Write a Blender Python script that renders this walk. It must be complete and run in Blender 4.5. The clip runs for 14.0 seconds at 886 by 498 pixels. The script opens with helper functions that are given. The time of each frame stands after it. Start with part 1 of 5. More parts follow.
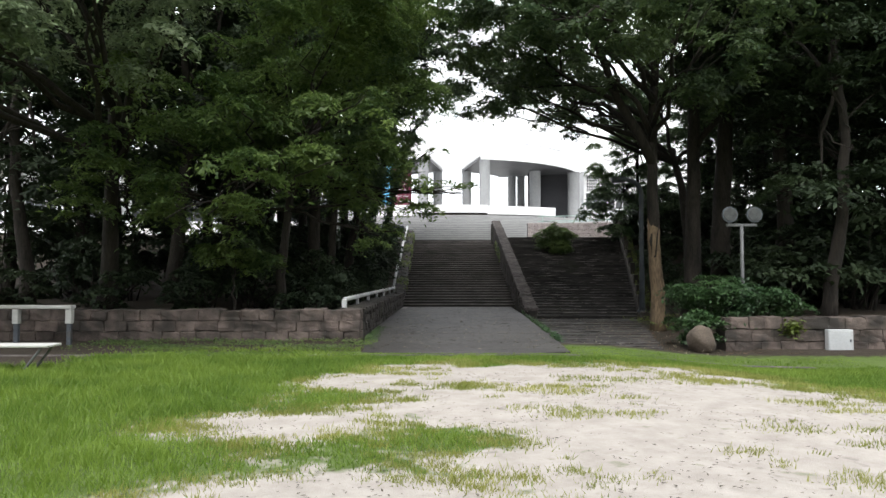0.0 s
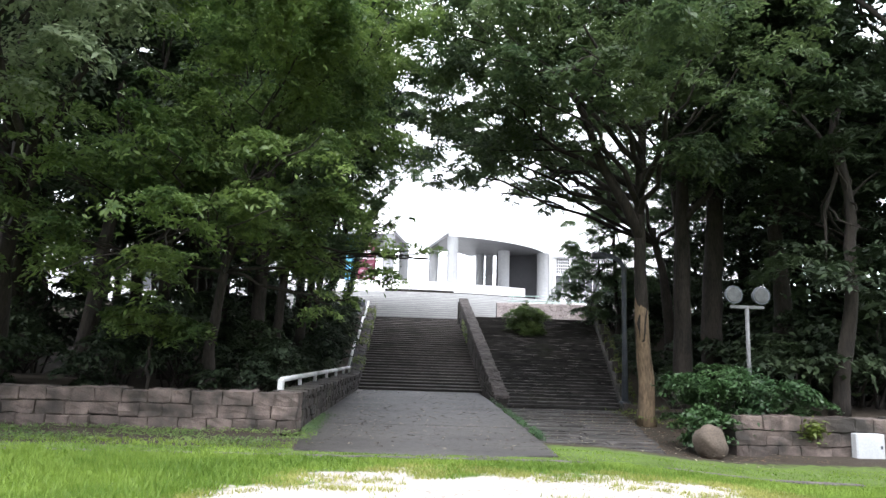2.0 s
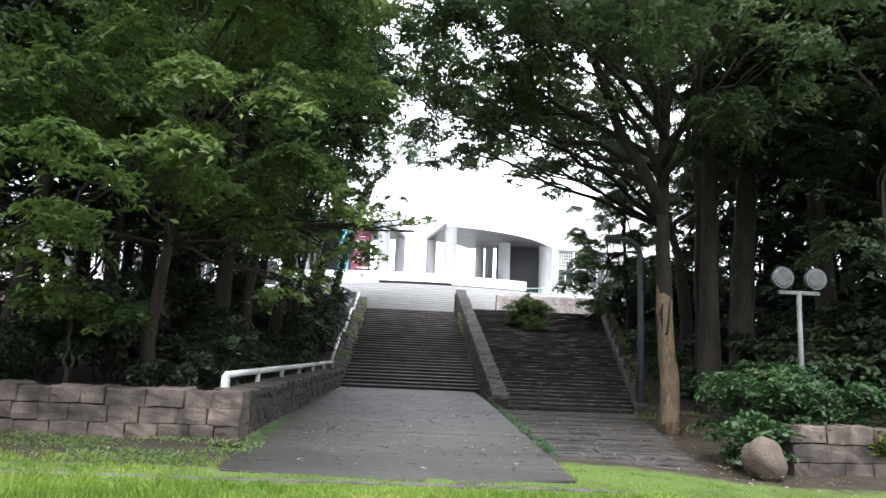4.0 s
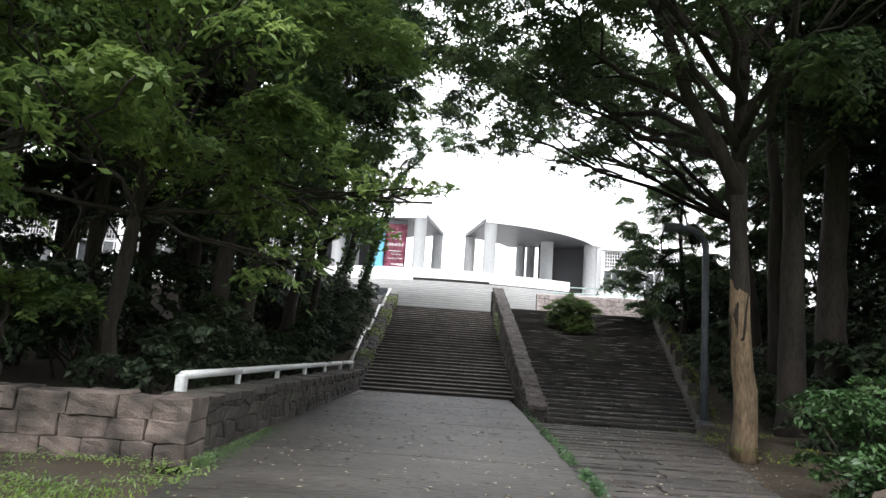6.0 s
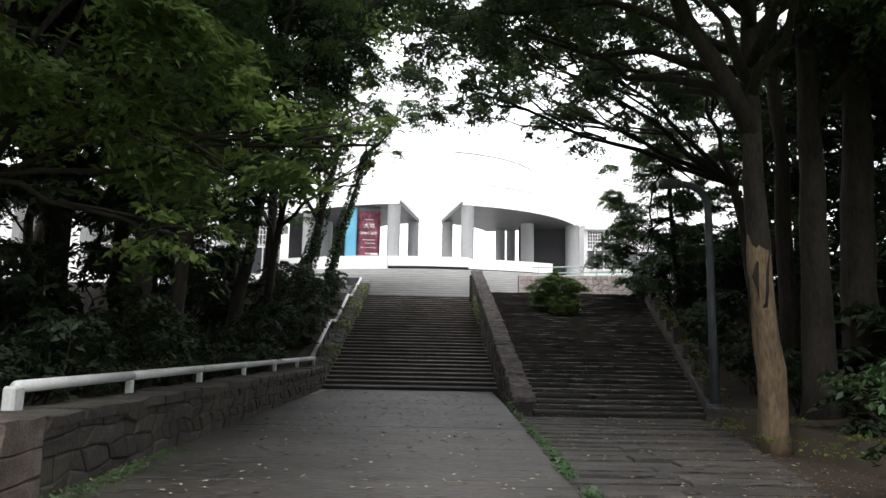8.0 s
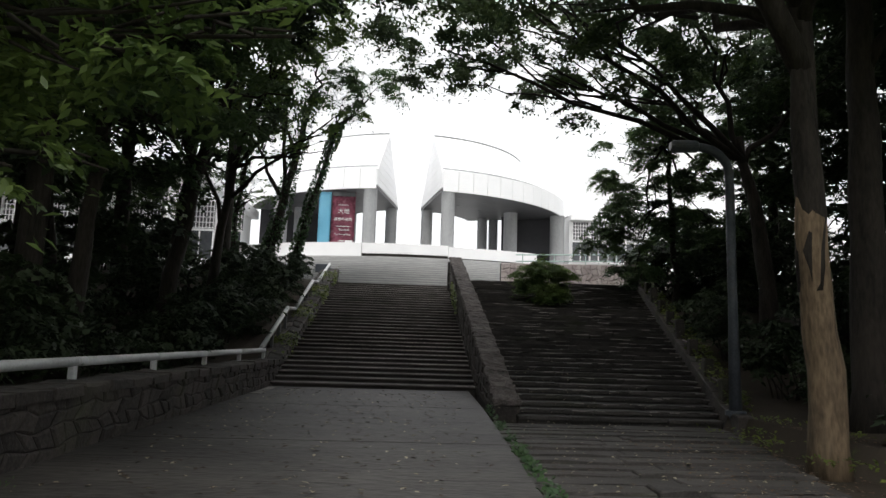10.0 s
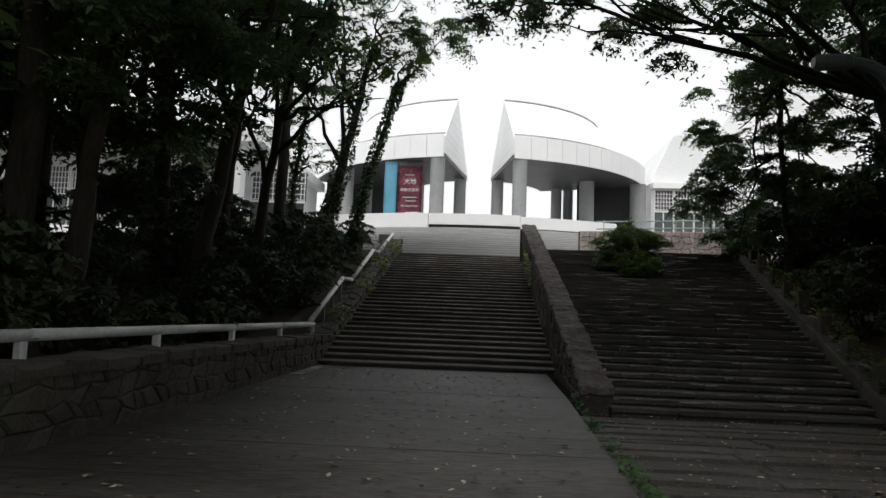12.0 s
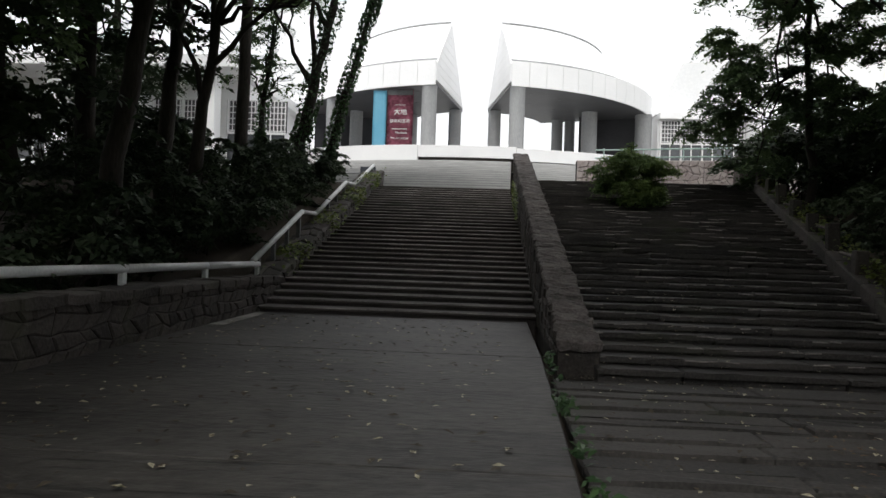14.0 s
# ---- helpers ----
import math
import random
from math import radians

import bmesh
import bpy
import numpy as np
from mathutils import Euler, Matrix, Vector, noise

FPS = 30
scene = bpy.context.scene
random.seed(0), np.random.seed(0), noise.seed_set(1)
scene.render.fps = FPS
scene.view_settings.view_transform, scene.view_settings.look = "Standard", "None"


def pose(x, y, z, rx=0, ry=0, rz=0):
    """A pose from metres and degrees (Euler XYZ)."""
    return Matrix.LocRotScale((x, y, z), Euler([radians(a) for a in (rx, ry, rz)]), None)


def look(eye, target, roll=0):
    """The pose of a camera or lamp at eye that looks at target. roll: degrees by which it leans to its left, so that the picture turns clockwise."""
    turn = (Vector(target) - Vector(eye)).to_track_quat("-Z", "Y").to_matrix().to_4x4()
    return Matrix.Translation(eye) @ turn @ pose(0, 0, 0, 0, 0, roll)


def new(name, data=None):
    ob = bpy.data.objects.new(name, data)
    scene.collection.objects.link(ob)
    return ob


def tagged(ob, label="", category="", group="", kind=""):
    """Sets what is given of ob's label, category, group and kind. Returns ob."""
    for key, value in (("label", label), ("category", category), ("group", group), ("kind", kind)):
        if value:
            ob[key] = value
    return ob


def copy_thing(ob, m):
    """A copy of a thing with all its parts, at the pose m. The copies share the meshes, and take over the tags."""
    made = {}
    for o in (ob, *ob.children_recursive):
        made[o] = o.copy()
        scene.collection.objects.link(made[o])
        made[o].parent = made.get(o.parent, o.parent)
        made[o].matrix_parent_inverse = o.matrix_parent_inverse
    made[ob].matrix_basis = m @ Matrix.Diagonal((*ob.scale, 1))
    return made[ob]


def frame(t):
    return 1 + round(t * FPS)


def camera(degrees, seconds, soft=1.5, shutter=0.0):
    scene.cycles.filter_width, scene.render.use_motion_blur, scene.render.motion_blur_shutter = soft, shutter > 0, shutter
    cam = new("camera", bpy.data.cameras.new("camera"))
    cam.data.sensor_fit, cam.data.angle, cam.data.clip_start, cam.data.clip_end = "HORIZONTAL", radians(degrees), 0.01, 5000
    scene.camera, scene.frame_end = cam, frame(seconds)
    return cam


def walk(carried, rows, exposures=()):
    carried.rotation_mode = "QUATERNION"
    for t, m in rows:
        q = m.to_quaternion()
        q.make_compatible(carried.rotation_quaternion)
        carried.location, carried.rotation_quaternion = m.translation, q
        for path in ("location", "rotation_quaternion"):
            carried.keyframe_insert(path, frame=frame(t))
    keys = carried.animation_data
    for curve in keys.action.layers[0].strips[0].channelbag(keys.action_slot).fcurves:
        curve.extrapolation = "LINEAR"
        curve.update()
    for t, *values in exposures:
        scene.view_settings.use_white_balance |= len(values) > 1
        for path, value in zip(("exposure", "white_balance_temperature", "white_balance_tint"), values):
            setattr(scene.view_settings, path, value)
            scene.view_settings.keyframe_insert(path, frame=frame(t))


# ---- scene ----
cam = camera(66.3, 14.0)
METRES, EYE, TILT, LEAN, TURN = 19.0, 1.5, 0.0, 0.0, -0.5
ROWS = [
    (0.0, 0.0, 0.0, 0.0, -0.0, 2.09, -0.02),
    (0.5, 0.003, 0.034, -0.0005, 0.44, 2.09, -0.28),
    (1.0, 0.0031, 0.0706, -0.0007, 0.22, 2.89, -1.19),
    (1.5, 0.0036, 0.1025, -0.0017, -2.5, 6.9, -1.1),
    (2.0, 0.0042, 0.1425, -0.003, -3.08, 8.97, -1.85),
    (2.5, 0.0077, 0.1796, -0.0036, -3.34, 9.12, -1.37),
    (3.0, 0.013, 0.2183, -0.0061, -4.03, 8.4, -1.41),
    (5.5, 0.0442, 0.4027, -0.0078, -1.0, 9.28, -4.62),
    (6.0, 0.0494, 0.4389, -0.007, 0.27, 8.73, -3.97),
    (6.5, 0.0538, 0.4751, -0.0059, 1.36, 9.1, -3.76),
    (7.0, 0.0596, 0.5087, -0.0062, 0.68, 9.65, -3.28),
    (7.5, 0.0655, 0.5435, -0.0084, -0.15, 9.72, -2.13),
    (8.0, 0.0708, 0.5774, -0.0108, -0.89, 8.12, -1.08),
    (8.5, 0.0772, 0.6148, -0.0114, -1.46, 7.75, -0.55),
    (11.0, 0.0895, 0.792, -0.0158, -2.53, 7.49, -2.82),
    (11.5, 0.0907, 0.8247, -0.0159, 0.97, 6.77, -2.77),
    (12.0, 0.0921, 0.8594, -0.0178, 3.5, 5.59, -2.1),
    (12.5, 0.0958, 0.892, -0.018, 4.5, 4.09, -1.89),
    (13.0, 0.1016, 0.9246, -0.0181, 6.1, 2.85, -1.96),
    (13.5, 0.1113, 0.9561, -0.0173, 7.18, 2.02, -1.57),
    (14.0, 0.1258, 0.9873, -0.0175, 3.9, 0.43, -1.9),
]
walk(cam, [(t, pose(0, 0, EYE, TILT, LEAN, TURN) @ pose(METRES * x, METRES * y, METRES * z, 90 + pitch, roll, yaw)) for t, x, y, z, yaw, pitch, roll in ROWS],
     exposures=[(0.0, -0.6, 6350, 10), (1.0, -0.28, 6250, 11), (2.0, 0.15, 6050, 13), (3.0, 0.25, 6050, 13), (5.5, 0.1, 6250, 11), (6.5, -0.15, 6350, 11), (7.5, -0.45, 6400, 11),
                (8.5, -0.75, 6450, 11), (11.0, -1.4, 6500, 10), (12.5, -1.55, 6500, 10), (14.0, -1.25, 6500, 10)])

# ---- light ----
SUN_EL, SUN_ROT = 56.0, 197.0
world = bpy.data.worlds.new("overcast_sky")
scene.world = world
world.use_nodes = True
wn, wl = world.node_tree.nodes, world.node_tree.links
sky = wn.new("ShaderNodeTexSky")
sky.sky_type, sky.sun_disc = "NISHITA", False
sky.sun_elevation, sky.sun_rotation = radians(SUN_EL), radians(SUN_ROT)
sky.air_density, sky.dust_density = 1.0, 3.0
cloud = wn.new("ShaderNodeMix")
cloud.data_type = "RGBA"
cloud.inputs["Factor"].default_value = 0.8
cloud.inputs["B"].default_value = (32.0, 32.2, 32.5, 1)
wl.new(sky.outputs[0], cloud.inputs["A"])
wl.new(cloud.outputs["Result"], wn["Background"].inputs["Color"])
wn["Background"].inputs["Strength"].default_value = 0.112
sun = new("sun", bpy.data.lights.new("sun", "SUN"))
sun.data.energy, sun.data.angle, sun.data.color = 5.0, radians(40), (1.0, 0.975, 0.935)
az = radians(SUN_ROT)
sun.matrix_world = look((40 * math.sin(az), 40 * math.cos(az), 40 * math.tan(radians(SUN_EL))), (0, 0, 0))


# ---- materials ----
def material(name, dark, light, scale=3.0, fine=40.0, rough=0.85, bump=0.3, metal=0.0, spots=None, spot_scale=1.2, spot_at=0.58,
             random_amount=0.0, stretch=(1, 1, 1), bump_dist=0.01, specular=0.5):
    m = bpy.data.materials.new(name)
    m.use_nodes = True
    n, l = m.node_tree.nodes, m.node_tree.links
    b = n["Principled BSDF"]
    geo = n.new("ShaderNodeNewGeometry")
    mp = n.new("ShaderNodeVectorMath")
    mp.operation = "MULTIPLY"
    mp.inputs[1].default_value = stretch
    l.new(geo.outputs["Position"], mp.inputs[0])

    def tex(s, detail):
        t = n.new("ShaderNodeTexNoise")
        t.inputs["Scale"].default_value, t.inputs["Detail"].default_value = s, detail
        l.new(mp.outputs[0], t.inputs["Vector"])
        return t
    big, small = tex(scale, 5), tex(fine, 4)
    add = n.new("ShaderNodeMath")
    add.operation = "MULTIPLY_ADD"
    add.inputs[1].default_value = 0.5
    l.new(small.outputs[0], add.inputs[0])
    half = n.new("ShaderNodeMath")
    half.operation = "MULTIPLY"
    half.inputs[1].default_value = 0.5
    l.new(big.outputs[0], half.inputs[0])
    l.new(half.outputs[0], add.inputs[2])
    ramp = n.new("ShaderNodeMapRange")
    ramp.inputs["From Min"].default_value, ramp.inputs["From Max"].default_value = 0.36, 0.64
    l.new(add.outputs[0], ramp.inputs["Value"])
    fac = ramp.outputs[0]
    if random_amount:
        info = n.new("ShaderNodeObjectInfo")
        r = n.new("ShaderNodeMath")
        r.operation = "MULTIPLY_ADD"
        r.inputs[1].default_value = random_amount
        l.new(info.outputs["Random"], r.inputs[0])
        l.new(fac, r.inputs[2])
        s = n.new("ShaderNodeMath")
        s.operation, s.use_clamp = "SUBTRACT", True
        s.inputs[1].default_value = random_amount / 2
        l.new(r.outputs[0], s.inputs[0])
        fac = s.outputs[0]
    mix = n.new("ShaderNodeMix")
    mix.data_type = "RGBA"
    mix.inputs["A"].default_value, mix.inputs["B"].default_value = (*dark, 1), (*light, 1)
    l.new(fac, mix.inputs["Factor"])
    colour = mix.outputs["Result"]
    if spots:
        st = tex(spot_scale, 6)
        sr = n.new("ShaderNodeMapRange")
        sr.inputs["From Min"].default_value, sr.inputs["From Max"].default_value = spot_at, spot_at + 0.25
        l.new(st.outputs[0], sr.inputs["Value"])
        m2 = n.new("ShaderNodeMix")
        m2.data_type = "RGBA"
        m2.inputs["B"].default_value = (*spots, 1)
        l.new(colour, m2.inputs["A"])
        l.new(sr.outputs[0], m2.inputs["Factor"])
        colour = m2.outputs["Result"]
    l.new(colour, b.inputs["Base Color"])
    b.inputs["Roughness"].default_value, b.inputs["Metallic"].default_value = rough, metal
    b.inputs["Specular IOR Level"].default_value = specular
    if bump:
        bp = n.new("ShaderNodeBump")
        bp.inputs["Strength"].default_value, bp.inputs["Distance"].default_value = bump, bump_dist
        l.new(add.outputs[0], bp.inputs["Height"])
        l.new(bp.outputs[0], b.inputs["Normal"])
    return m


def leaf_material(name, dark, light, translucent=0.35, rough=0.45):
    m = bpy.data.materials.new(name)
    m.use_nodes = True
    n, l = m.node_tree.nodes, m.node_tree.links
    b = n["Principled BSDF"]
    geo = n.new("ShaderNodeNewGeometry")
    t = n.new("ShaderNodeTexNoise")
    t.inputs["Scale"].default_value = 0.6
    l.new(geo.outputs["Position"], t.inputs["Vector"])
    add = n.new("ShaderNodeMath")
    add.operation = "MULTIPLY_ADD"
    add.inputs[1].default_value = 0.5
    l.new(geo.outputs["Random Per Island"], add.inputs[0])
    sc = n.new("ShaderNodeMath")
    sc.operation, sc.use_clamp = "MULTIPLY_ADD", True
    sc.inputs[1].default_value, sc.inputs[2].default_value = 2.0, -0.75
    l.new(t.outputs[0], sc.inputs[0])
    l.new(sc.outputs[0], add.inputs[2])
    mix = n.new("ShaderNodeMix")
    mix.data_type = "RGBA"
    mix.inputs["A"].default_value, mix.inputs["B"].default_value = (*dark, 1), (*light, 1)
    l.new(add.outputs[0], mix.inputs["Factor"])
    l.new(mix.outputs["Result"], b.inputs["Base Color"])
    b.inputs["Roughness"].default_value = rough
    tr = n.new("ShaderNodeBsdfTranslucent")
    l.new(mix.outputs["Result"], tr.inputs["Color"])
    ms = n.new("ShaderNodeMixShader")
    ms.inputs[0].default_value = translucent
    l.new(b.outputs[0], ms.inputs[1])
    l.new(tr.outputs[0], ms.inputs[2])
    l.new(ms.outputs[0], n["Material Output"].inputs["Surface"])
    return m


def ground_material():
    m = material("ground_mix", (0.06, 0.09, 0.022), (0.12, 0.175, 0.045), 1.4, 60, 0.95, 0.6, bump_dist=0.03, specular=0.2)
    n, l = m.node_tree.nodes, m.node_tree.links
    b = n["Principled BSDF"]
    base = b.inputs["Base Color"].links[0].from_socket
    geo = n.new("ShaderNodeNewGeometry")
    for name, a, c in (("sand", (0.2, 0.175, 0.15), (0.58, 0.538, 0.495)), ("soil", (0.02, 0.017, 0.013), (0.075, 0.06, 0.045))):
        at = n.new("ShaderNodeAttribute")
        at.attribute_name = name
        t = n.new("ShaderNodeTexNoise")
        t.inputs["Scale"].default_value, t.inputs["Detail"].default_value, t.inputs["Roughness"].default_value = 2.6, 14, 0.72
        l.new(geo.outputs["Position"], t.inputs["Vector"])
        mx = n.new("ShaderNodeMix")
        mx.data_type = "RGBA"
        mx.inputs["A"].default_value, mx.inputs["B"].default_value = (*a, 1), (*c, 1)
        l.new(t.outputs[0], mx.inputs["Factor"])
        t2 = n.new("ShaderNodeTexNoise")
        t2.inputs["Scale"].default_value, t2.inputs["Detail"].default_value = 4.5, 10
        l.new(geo.outputs["Position"], t2.inputs["Vector"])
        f = n.new("ShaderNodeMath")
        f.operation = "MULTIPLY_ADD"
        f.inputs[1].default_value, f.inputs[2].default_value = 1.9, -0.95
        l.new(t2.outputs[0], f.inputs[0])
        s = n.new("ShaderNodeMath")
        s.operation = "ADD"
        l.new(f.outputs[0], s.inputs[0])
        l.new(at.outputs["Fac"], s.inputs[1])
        r = n.new("ShaderNodeMapRange")
        r.inputs["From Min"].default_value, r.inputs["From Max"].default_value = 0.25, 0.7
        l.new(s.outputs[0], r.inputs["Value"])
        out = n.new("ShaderNodeMix")
        out.data_type = "RGBA"
        l.new(base, out.inputs["A"])
        l.new(mx.outputs["Result"], out.inputs["B"])
        l.new(r.outputs[0], out.inputs["Factor"])
        base = out.outputs["Result"]
    l.new(base, b.inputs["Base Color"])
    return m


GROUND = ground_material()
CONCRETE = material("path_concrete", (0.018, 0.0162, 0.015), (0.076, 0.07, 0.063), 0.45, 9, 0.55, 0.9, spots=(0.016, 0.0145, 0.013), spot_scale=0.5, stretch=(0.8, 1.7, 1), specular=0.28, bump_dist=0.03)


def add_grooves(m):
    """Broken brush grooves across the path: dark shallow lines along x."""
    n, l = m.node_tree.nodes, m.node_tree.links
    b = n["Principled BSDF"]
    geo = n.new("ShaderNodeNewGeometry")
    masks = []
    for stretch, cut in (((0.55, 10.0, 1.0), 0.37), ((1.6, 26.0, 1.0), 0.33)):
        mp = n.new("ShaderNodeVectorMath")
        mp.operation = "MULTIPLY"
        mp.inputs[1].default_value = stretch
        l.new(geo.outputs["Position"], mp.inputs[0])
        t = n.new("ShaderNodeTexNoise")
        t.inputs["Scale"].default_value, t.inputs["Detail"].default_value, t.inputs["Distortion"].default_value = 1.0, 3.0, 0.25
        l.new(mp.outputs[0], t.inputs["Vector"])
        r = n.new("ShaderNodeMapRange")
        r.inputs["From Min"].default_value, r.inputs["From Max"].default_value = cut, cut - 0.04
        l.new(t.outputs[0], r.inputs["Value"])
        masks.append(r.outputs[0])
    most = n.new("ShaderNodeMath")
    most.operation = "MAXIMUM"
    l.new(masks[0], most.inputs[0])
    l.new(masks[1], most.inputs[1])
    mix = n.new("ShaderNodeMix")
    mix.data_type = "RGBA"
    mix.inputs["B"].default_value = (0.012, 0.011, 0.01, 1)
    l.new(b.inputs["Base Color"].links[0].from_socket, mix.inputs["A"])
    scale = n.new("ShaderNodeMath")
    scale.operation = "MULTIPLY"
    scale.inputs[1].default_value = 0.75
    l.new(most.outputs[0], scale.inputs[0])
    l.new(scale.outputs[0], mix.inputs["Factor"])
    l.new(mix.outputs["Result"], b.inputs["Base Color"])
    bump = n.new("ShaderNodeBump")
    bump.invert = True
    bump.inputs["Strength"].default_value, bump.inputs["Distance"].default_value = 0.7, 0.006
    l.new(most.outputs[0], bump.inputs["Height"])
    l.new(b.inputs["Normal"].links[0].from_socket, bump.inputs["Normal"])
    l.new(bump.outputs[0], b.inputs["Normal"])


add_grooves(CONCRETE)
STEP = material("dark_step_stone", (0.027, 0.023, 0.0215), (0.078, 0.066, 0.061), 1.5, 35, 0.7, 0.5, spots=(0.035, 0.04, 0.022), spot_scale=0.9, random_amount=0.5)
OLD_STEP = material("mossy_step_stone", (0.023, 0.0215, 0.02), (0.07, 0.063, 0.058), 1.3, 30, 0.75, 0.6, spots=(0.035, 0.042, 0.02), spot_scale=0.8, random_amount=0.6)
PALE_STEP = material("pale_granite_step", (0.38, 0.38, 0.376), (0.54, 0.54, 0.532), 1.2, 40, 0.7, 0.2, random_amount=0.35)
GRANITE = material("pink_granite_block", (0.06, 0.046, 0.04), (0.215, 0.167, 0.146), 3.5, 60, 0.85, 0.9, spots=(0.03, 0.026, 0.022), spot_scale=1.7, spot_at=0.38, random_amount=0.55, bump_dist=0.03)
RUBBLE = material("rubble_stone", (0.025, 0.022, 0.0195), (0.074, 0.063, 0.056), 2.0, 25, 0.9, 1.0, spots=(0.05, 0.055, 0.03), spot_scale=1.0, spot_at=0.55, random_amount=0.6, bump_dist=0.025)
PINK_RUBBLE = material("pink_rubble_stone", (0.4, 0.34, 0.33), (0.58, 0.52, 0.5), 2.2, 30, 0.85, 0.7, random_amount=0.6, bump_dist=0.02)
COPING = material("grey_granite_coping", (0.04, 0.035, 0.033), (0.15, 0.13, 0.122), 4.0, 28, 0.9, 1.0, spots=(0.05, 0.048, 0.04), spot_scale=3.0, random_amount=0.3, bump_dist=0.04)
PALE_EDGE = material("pale_worn_concrete", (0.1, 0.095, 0.088), (0.34, 0.325, 0.3), 2.2, 25, 0.85, 0.7, spots=(0.06, 0.055, 0.048), spot_scale=2.0, spot_at=0.5)
# step edges: wear plus the sky light they catch, both in the colour
LIT_WORN_EDGE = material("lit_worn_step_edge", (0.08, 0.073, 0.068), (0.32, 0.295, 0.275), 1.6, 18, 0.8, 0.5, spots=(0.035, 0.032, 0.028), spot_scale=0.9, spot_at=0.48)
MORTAR = material("dark_mortar", (0.026, 0.023, 0.021), (0.056, 0.05, 0.044), 3, 50, 0.95, 0.5)
WHITE_PIPE = material("white_painted_pipe", (0.55, 0.56, 0.56), (0.74, 0.75, 0.75), 3, 30, 0.45, 0.15, spots=(0.32, 0.3, 0.26), spot_scale=4, spot_at=0.66)
WHITE_PANEL = material("white_wall_panel", (0.85, 0.855, 0.86), (0.92, 0.92, 0.925), 0.4, 12, 0.6, 0.08, random_amount=0.3)
WHITE_WALL = material("white_parapet_paint", (0.8, 0.8, 0.81), (0.88, 0.88, 0.88), 0.8, 20, 0.7, 0.1)
GREY_COLUMN = material("grey_concrete_column", (0.26, 0.265, 0.27), (0.4, 0.405, 0.41), 1.2, 25, 0.7, 0.2, stretch=(1, 1, 0.2))
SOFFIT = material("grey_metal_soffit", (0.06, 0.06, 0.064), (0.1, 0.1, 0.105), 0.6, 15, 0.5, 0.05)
ROOF = material("pale_metal_roof", (0.78, 0.79, 0.8), (0.87, 0.875, 0.88), 0.3, 8, 0.45, 0.05)
DARK_WALL = material("dark_lobby_grey", (0.035, 0.035, 0.04), (0.06, 0.06, 0.066), 0.6, 12, 0.6, 0.05)
GLASS = material("dark_window_glass", (0.05, 0.055, 0.06), (0.08, 0.085, 0.09), 0.4, 4, 0.12, 0.0)
WHITE_METAL = material("white_metal_frame", (0.68, 0.68, 0.68), (0.8, 0.8, 0.8), 2, 20, 0.5, 0.05)
TEAL = material("pale_green_rail_paint", (0.4, 0.55, 0.5), (0.5, 0.64, 0.6), 2, 20, 0.5, 0.1)
BLUE = material("light_blue_banner_cloth", (0.22, 0.58, 0.78), (0.3, 0.68, 0.86), 0.6, 20, 0.8, 0.1)
RED = material("maroon_printed_banner", (0.13, 0.03, 0.05), (0.4, 0.12, 0.18), 2.2, 7, 0.7, 0.05, spots=(0.5, 0.3, 0.34), spot_scale=2.6, spot_at=0.6)
INK = material("white_print", (0.75, 0.75, 0.75), (0.85, 0.85, 0.85), 3, 20, 0.7, 0.0)
POST = material("blue_grey_painted_steel", (0.05, 0.058, 0.07), (0.1, 0.112, 0.13), 2.5, 25, 0.5, 0.2, spots=(0.1, 0.085, 0.07), spot_scale=3)
LAMP_WHITE = material("grey_lamp_paint", (0.08, 0.083, 0.085), (0.16, 0.163, 0.167), 2.5, 25, 0.5, 0.2)
LAMP_GLASS = material("frosted_lamp_glass", (0.05, 0.052, 0.053), (0.1, 0.103, 0.105), 6, 30, 0.3, 0.1)
BOX_GREY = material("pale_grey_enamel", (0.42, 0.435, 0.45), (0.54, 0.555, 0.565), 2, 25, 0.4, 0.1)
BARK = material("brown_bark", (0.08, 0.056, 0.034), (0.24, 0.172, 0.105), 5, 22, 0.95, 1.0, stretch=(1, 1, 0.25), bump_dist=0.04, spots=(0.04, 0.036, 0.026), spot_scale=2.2, spot_at=0.5)
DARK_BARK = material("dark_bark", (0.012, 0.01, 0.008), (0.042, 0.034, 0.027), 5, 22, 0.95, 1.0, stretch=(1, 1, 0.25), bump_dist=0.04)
ROCK = material("brown_boulder_stone", (0.05, 0.04, 0.031), (0.13, 0.102, 0.08), 3, 25, 0.9, 0.9, bump_dist=0.02)
BENCH = material("weathered_white_wood", (0.4, 0.4, 0.38), (0.58, 0.58, 0.56), 2, 30, 0.7, 0.3, stretch=(0.3, 4, 4))
LEAF_BRIGHT = leaf_material("bright_green_leaves", (0.05, 0.1, 0.034), (0.22, 0.31, 0.085), 0.52)
LEAF_MID = leaf_material("mid_green_leaves", (0.045, 0.088, 0.04), (0.15, 0.225, 0.085), 0.42)
LEAF_PALE = leaf_material("pale_green_leaves", (0.11, 0.16, 0.085), (0.36, 0.43, 0.25), 0.42)
LEAF_DEEP = leaf_material("deep_green_leaves", (0.03, 0.06, 0.027), (0.12, 0.168, 0.062), 0.45)
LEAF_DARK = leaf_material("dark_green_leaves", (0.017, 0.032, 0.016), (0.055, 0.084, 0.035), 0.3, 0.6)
LEAF_BUSH = leaf_material("glossy_bush_leaves", (0.016, 0.045, 0.018), (0.058, 0.115, 0.036), 0.25)
IVY = leaf_material("ivy_leaves", (0.05, 0.085, 0.015), (0.16, 0.195, 0.03), 0.35)
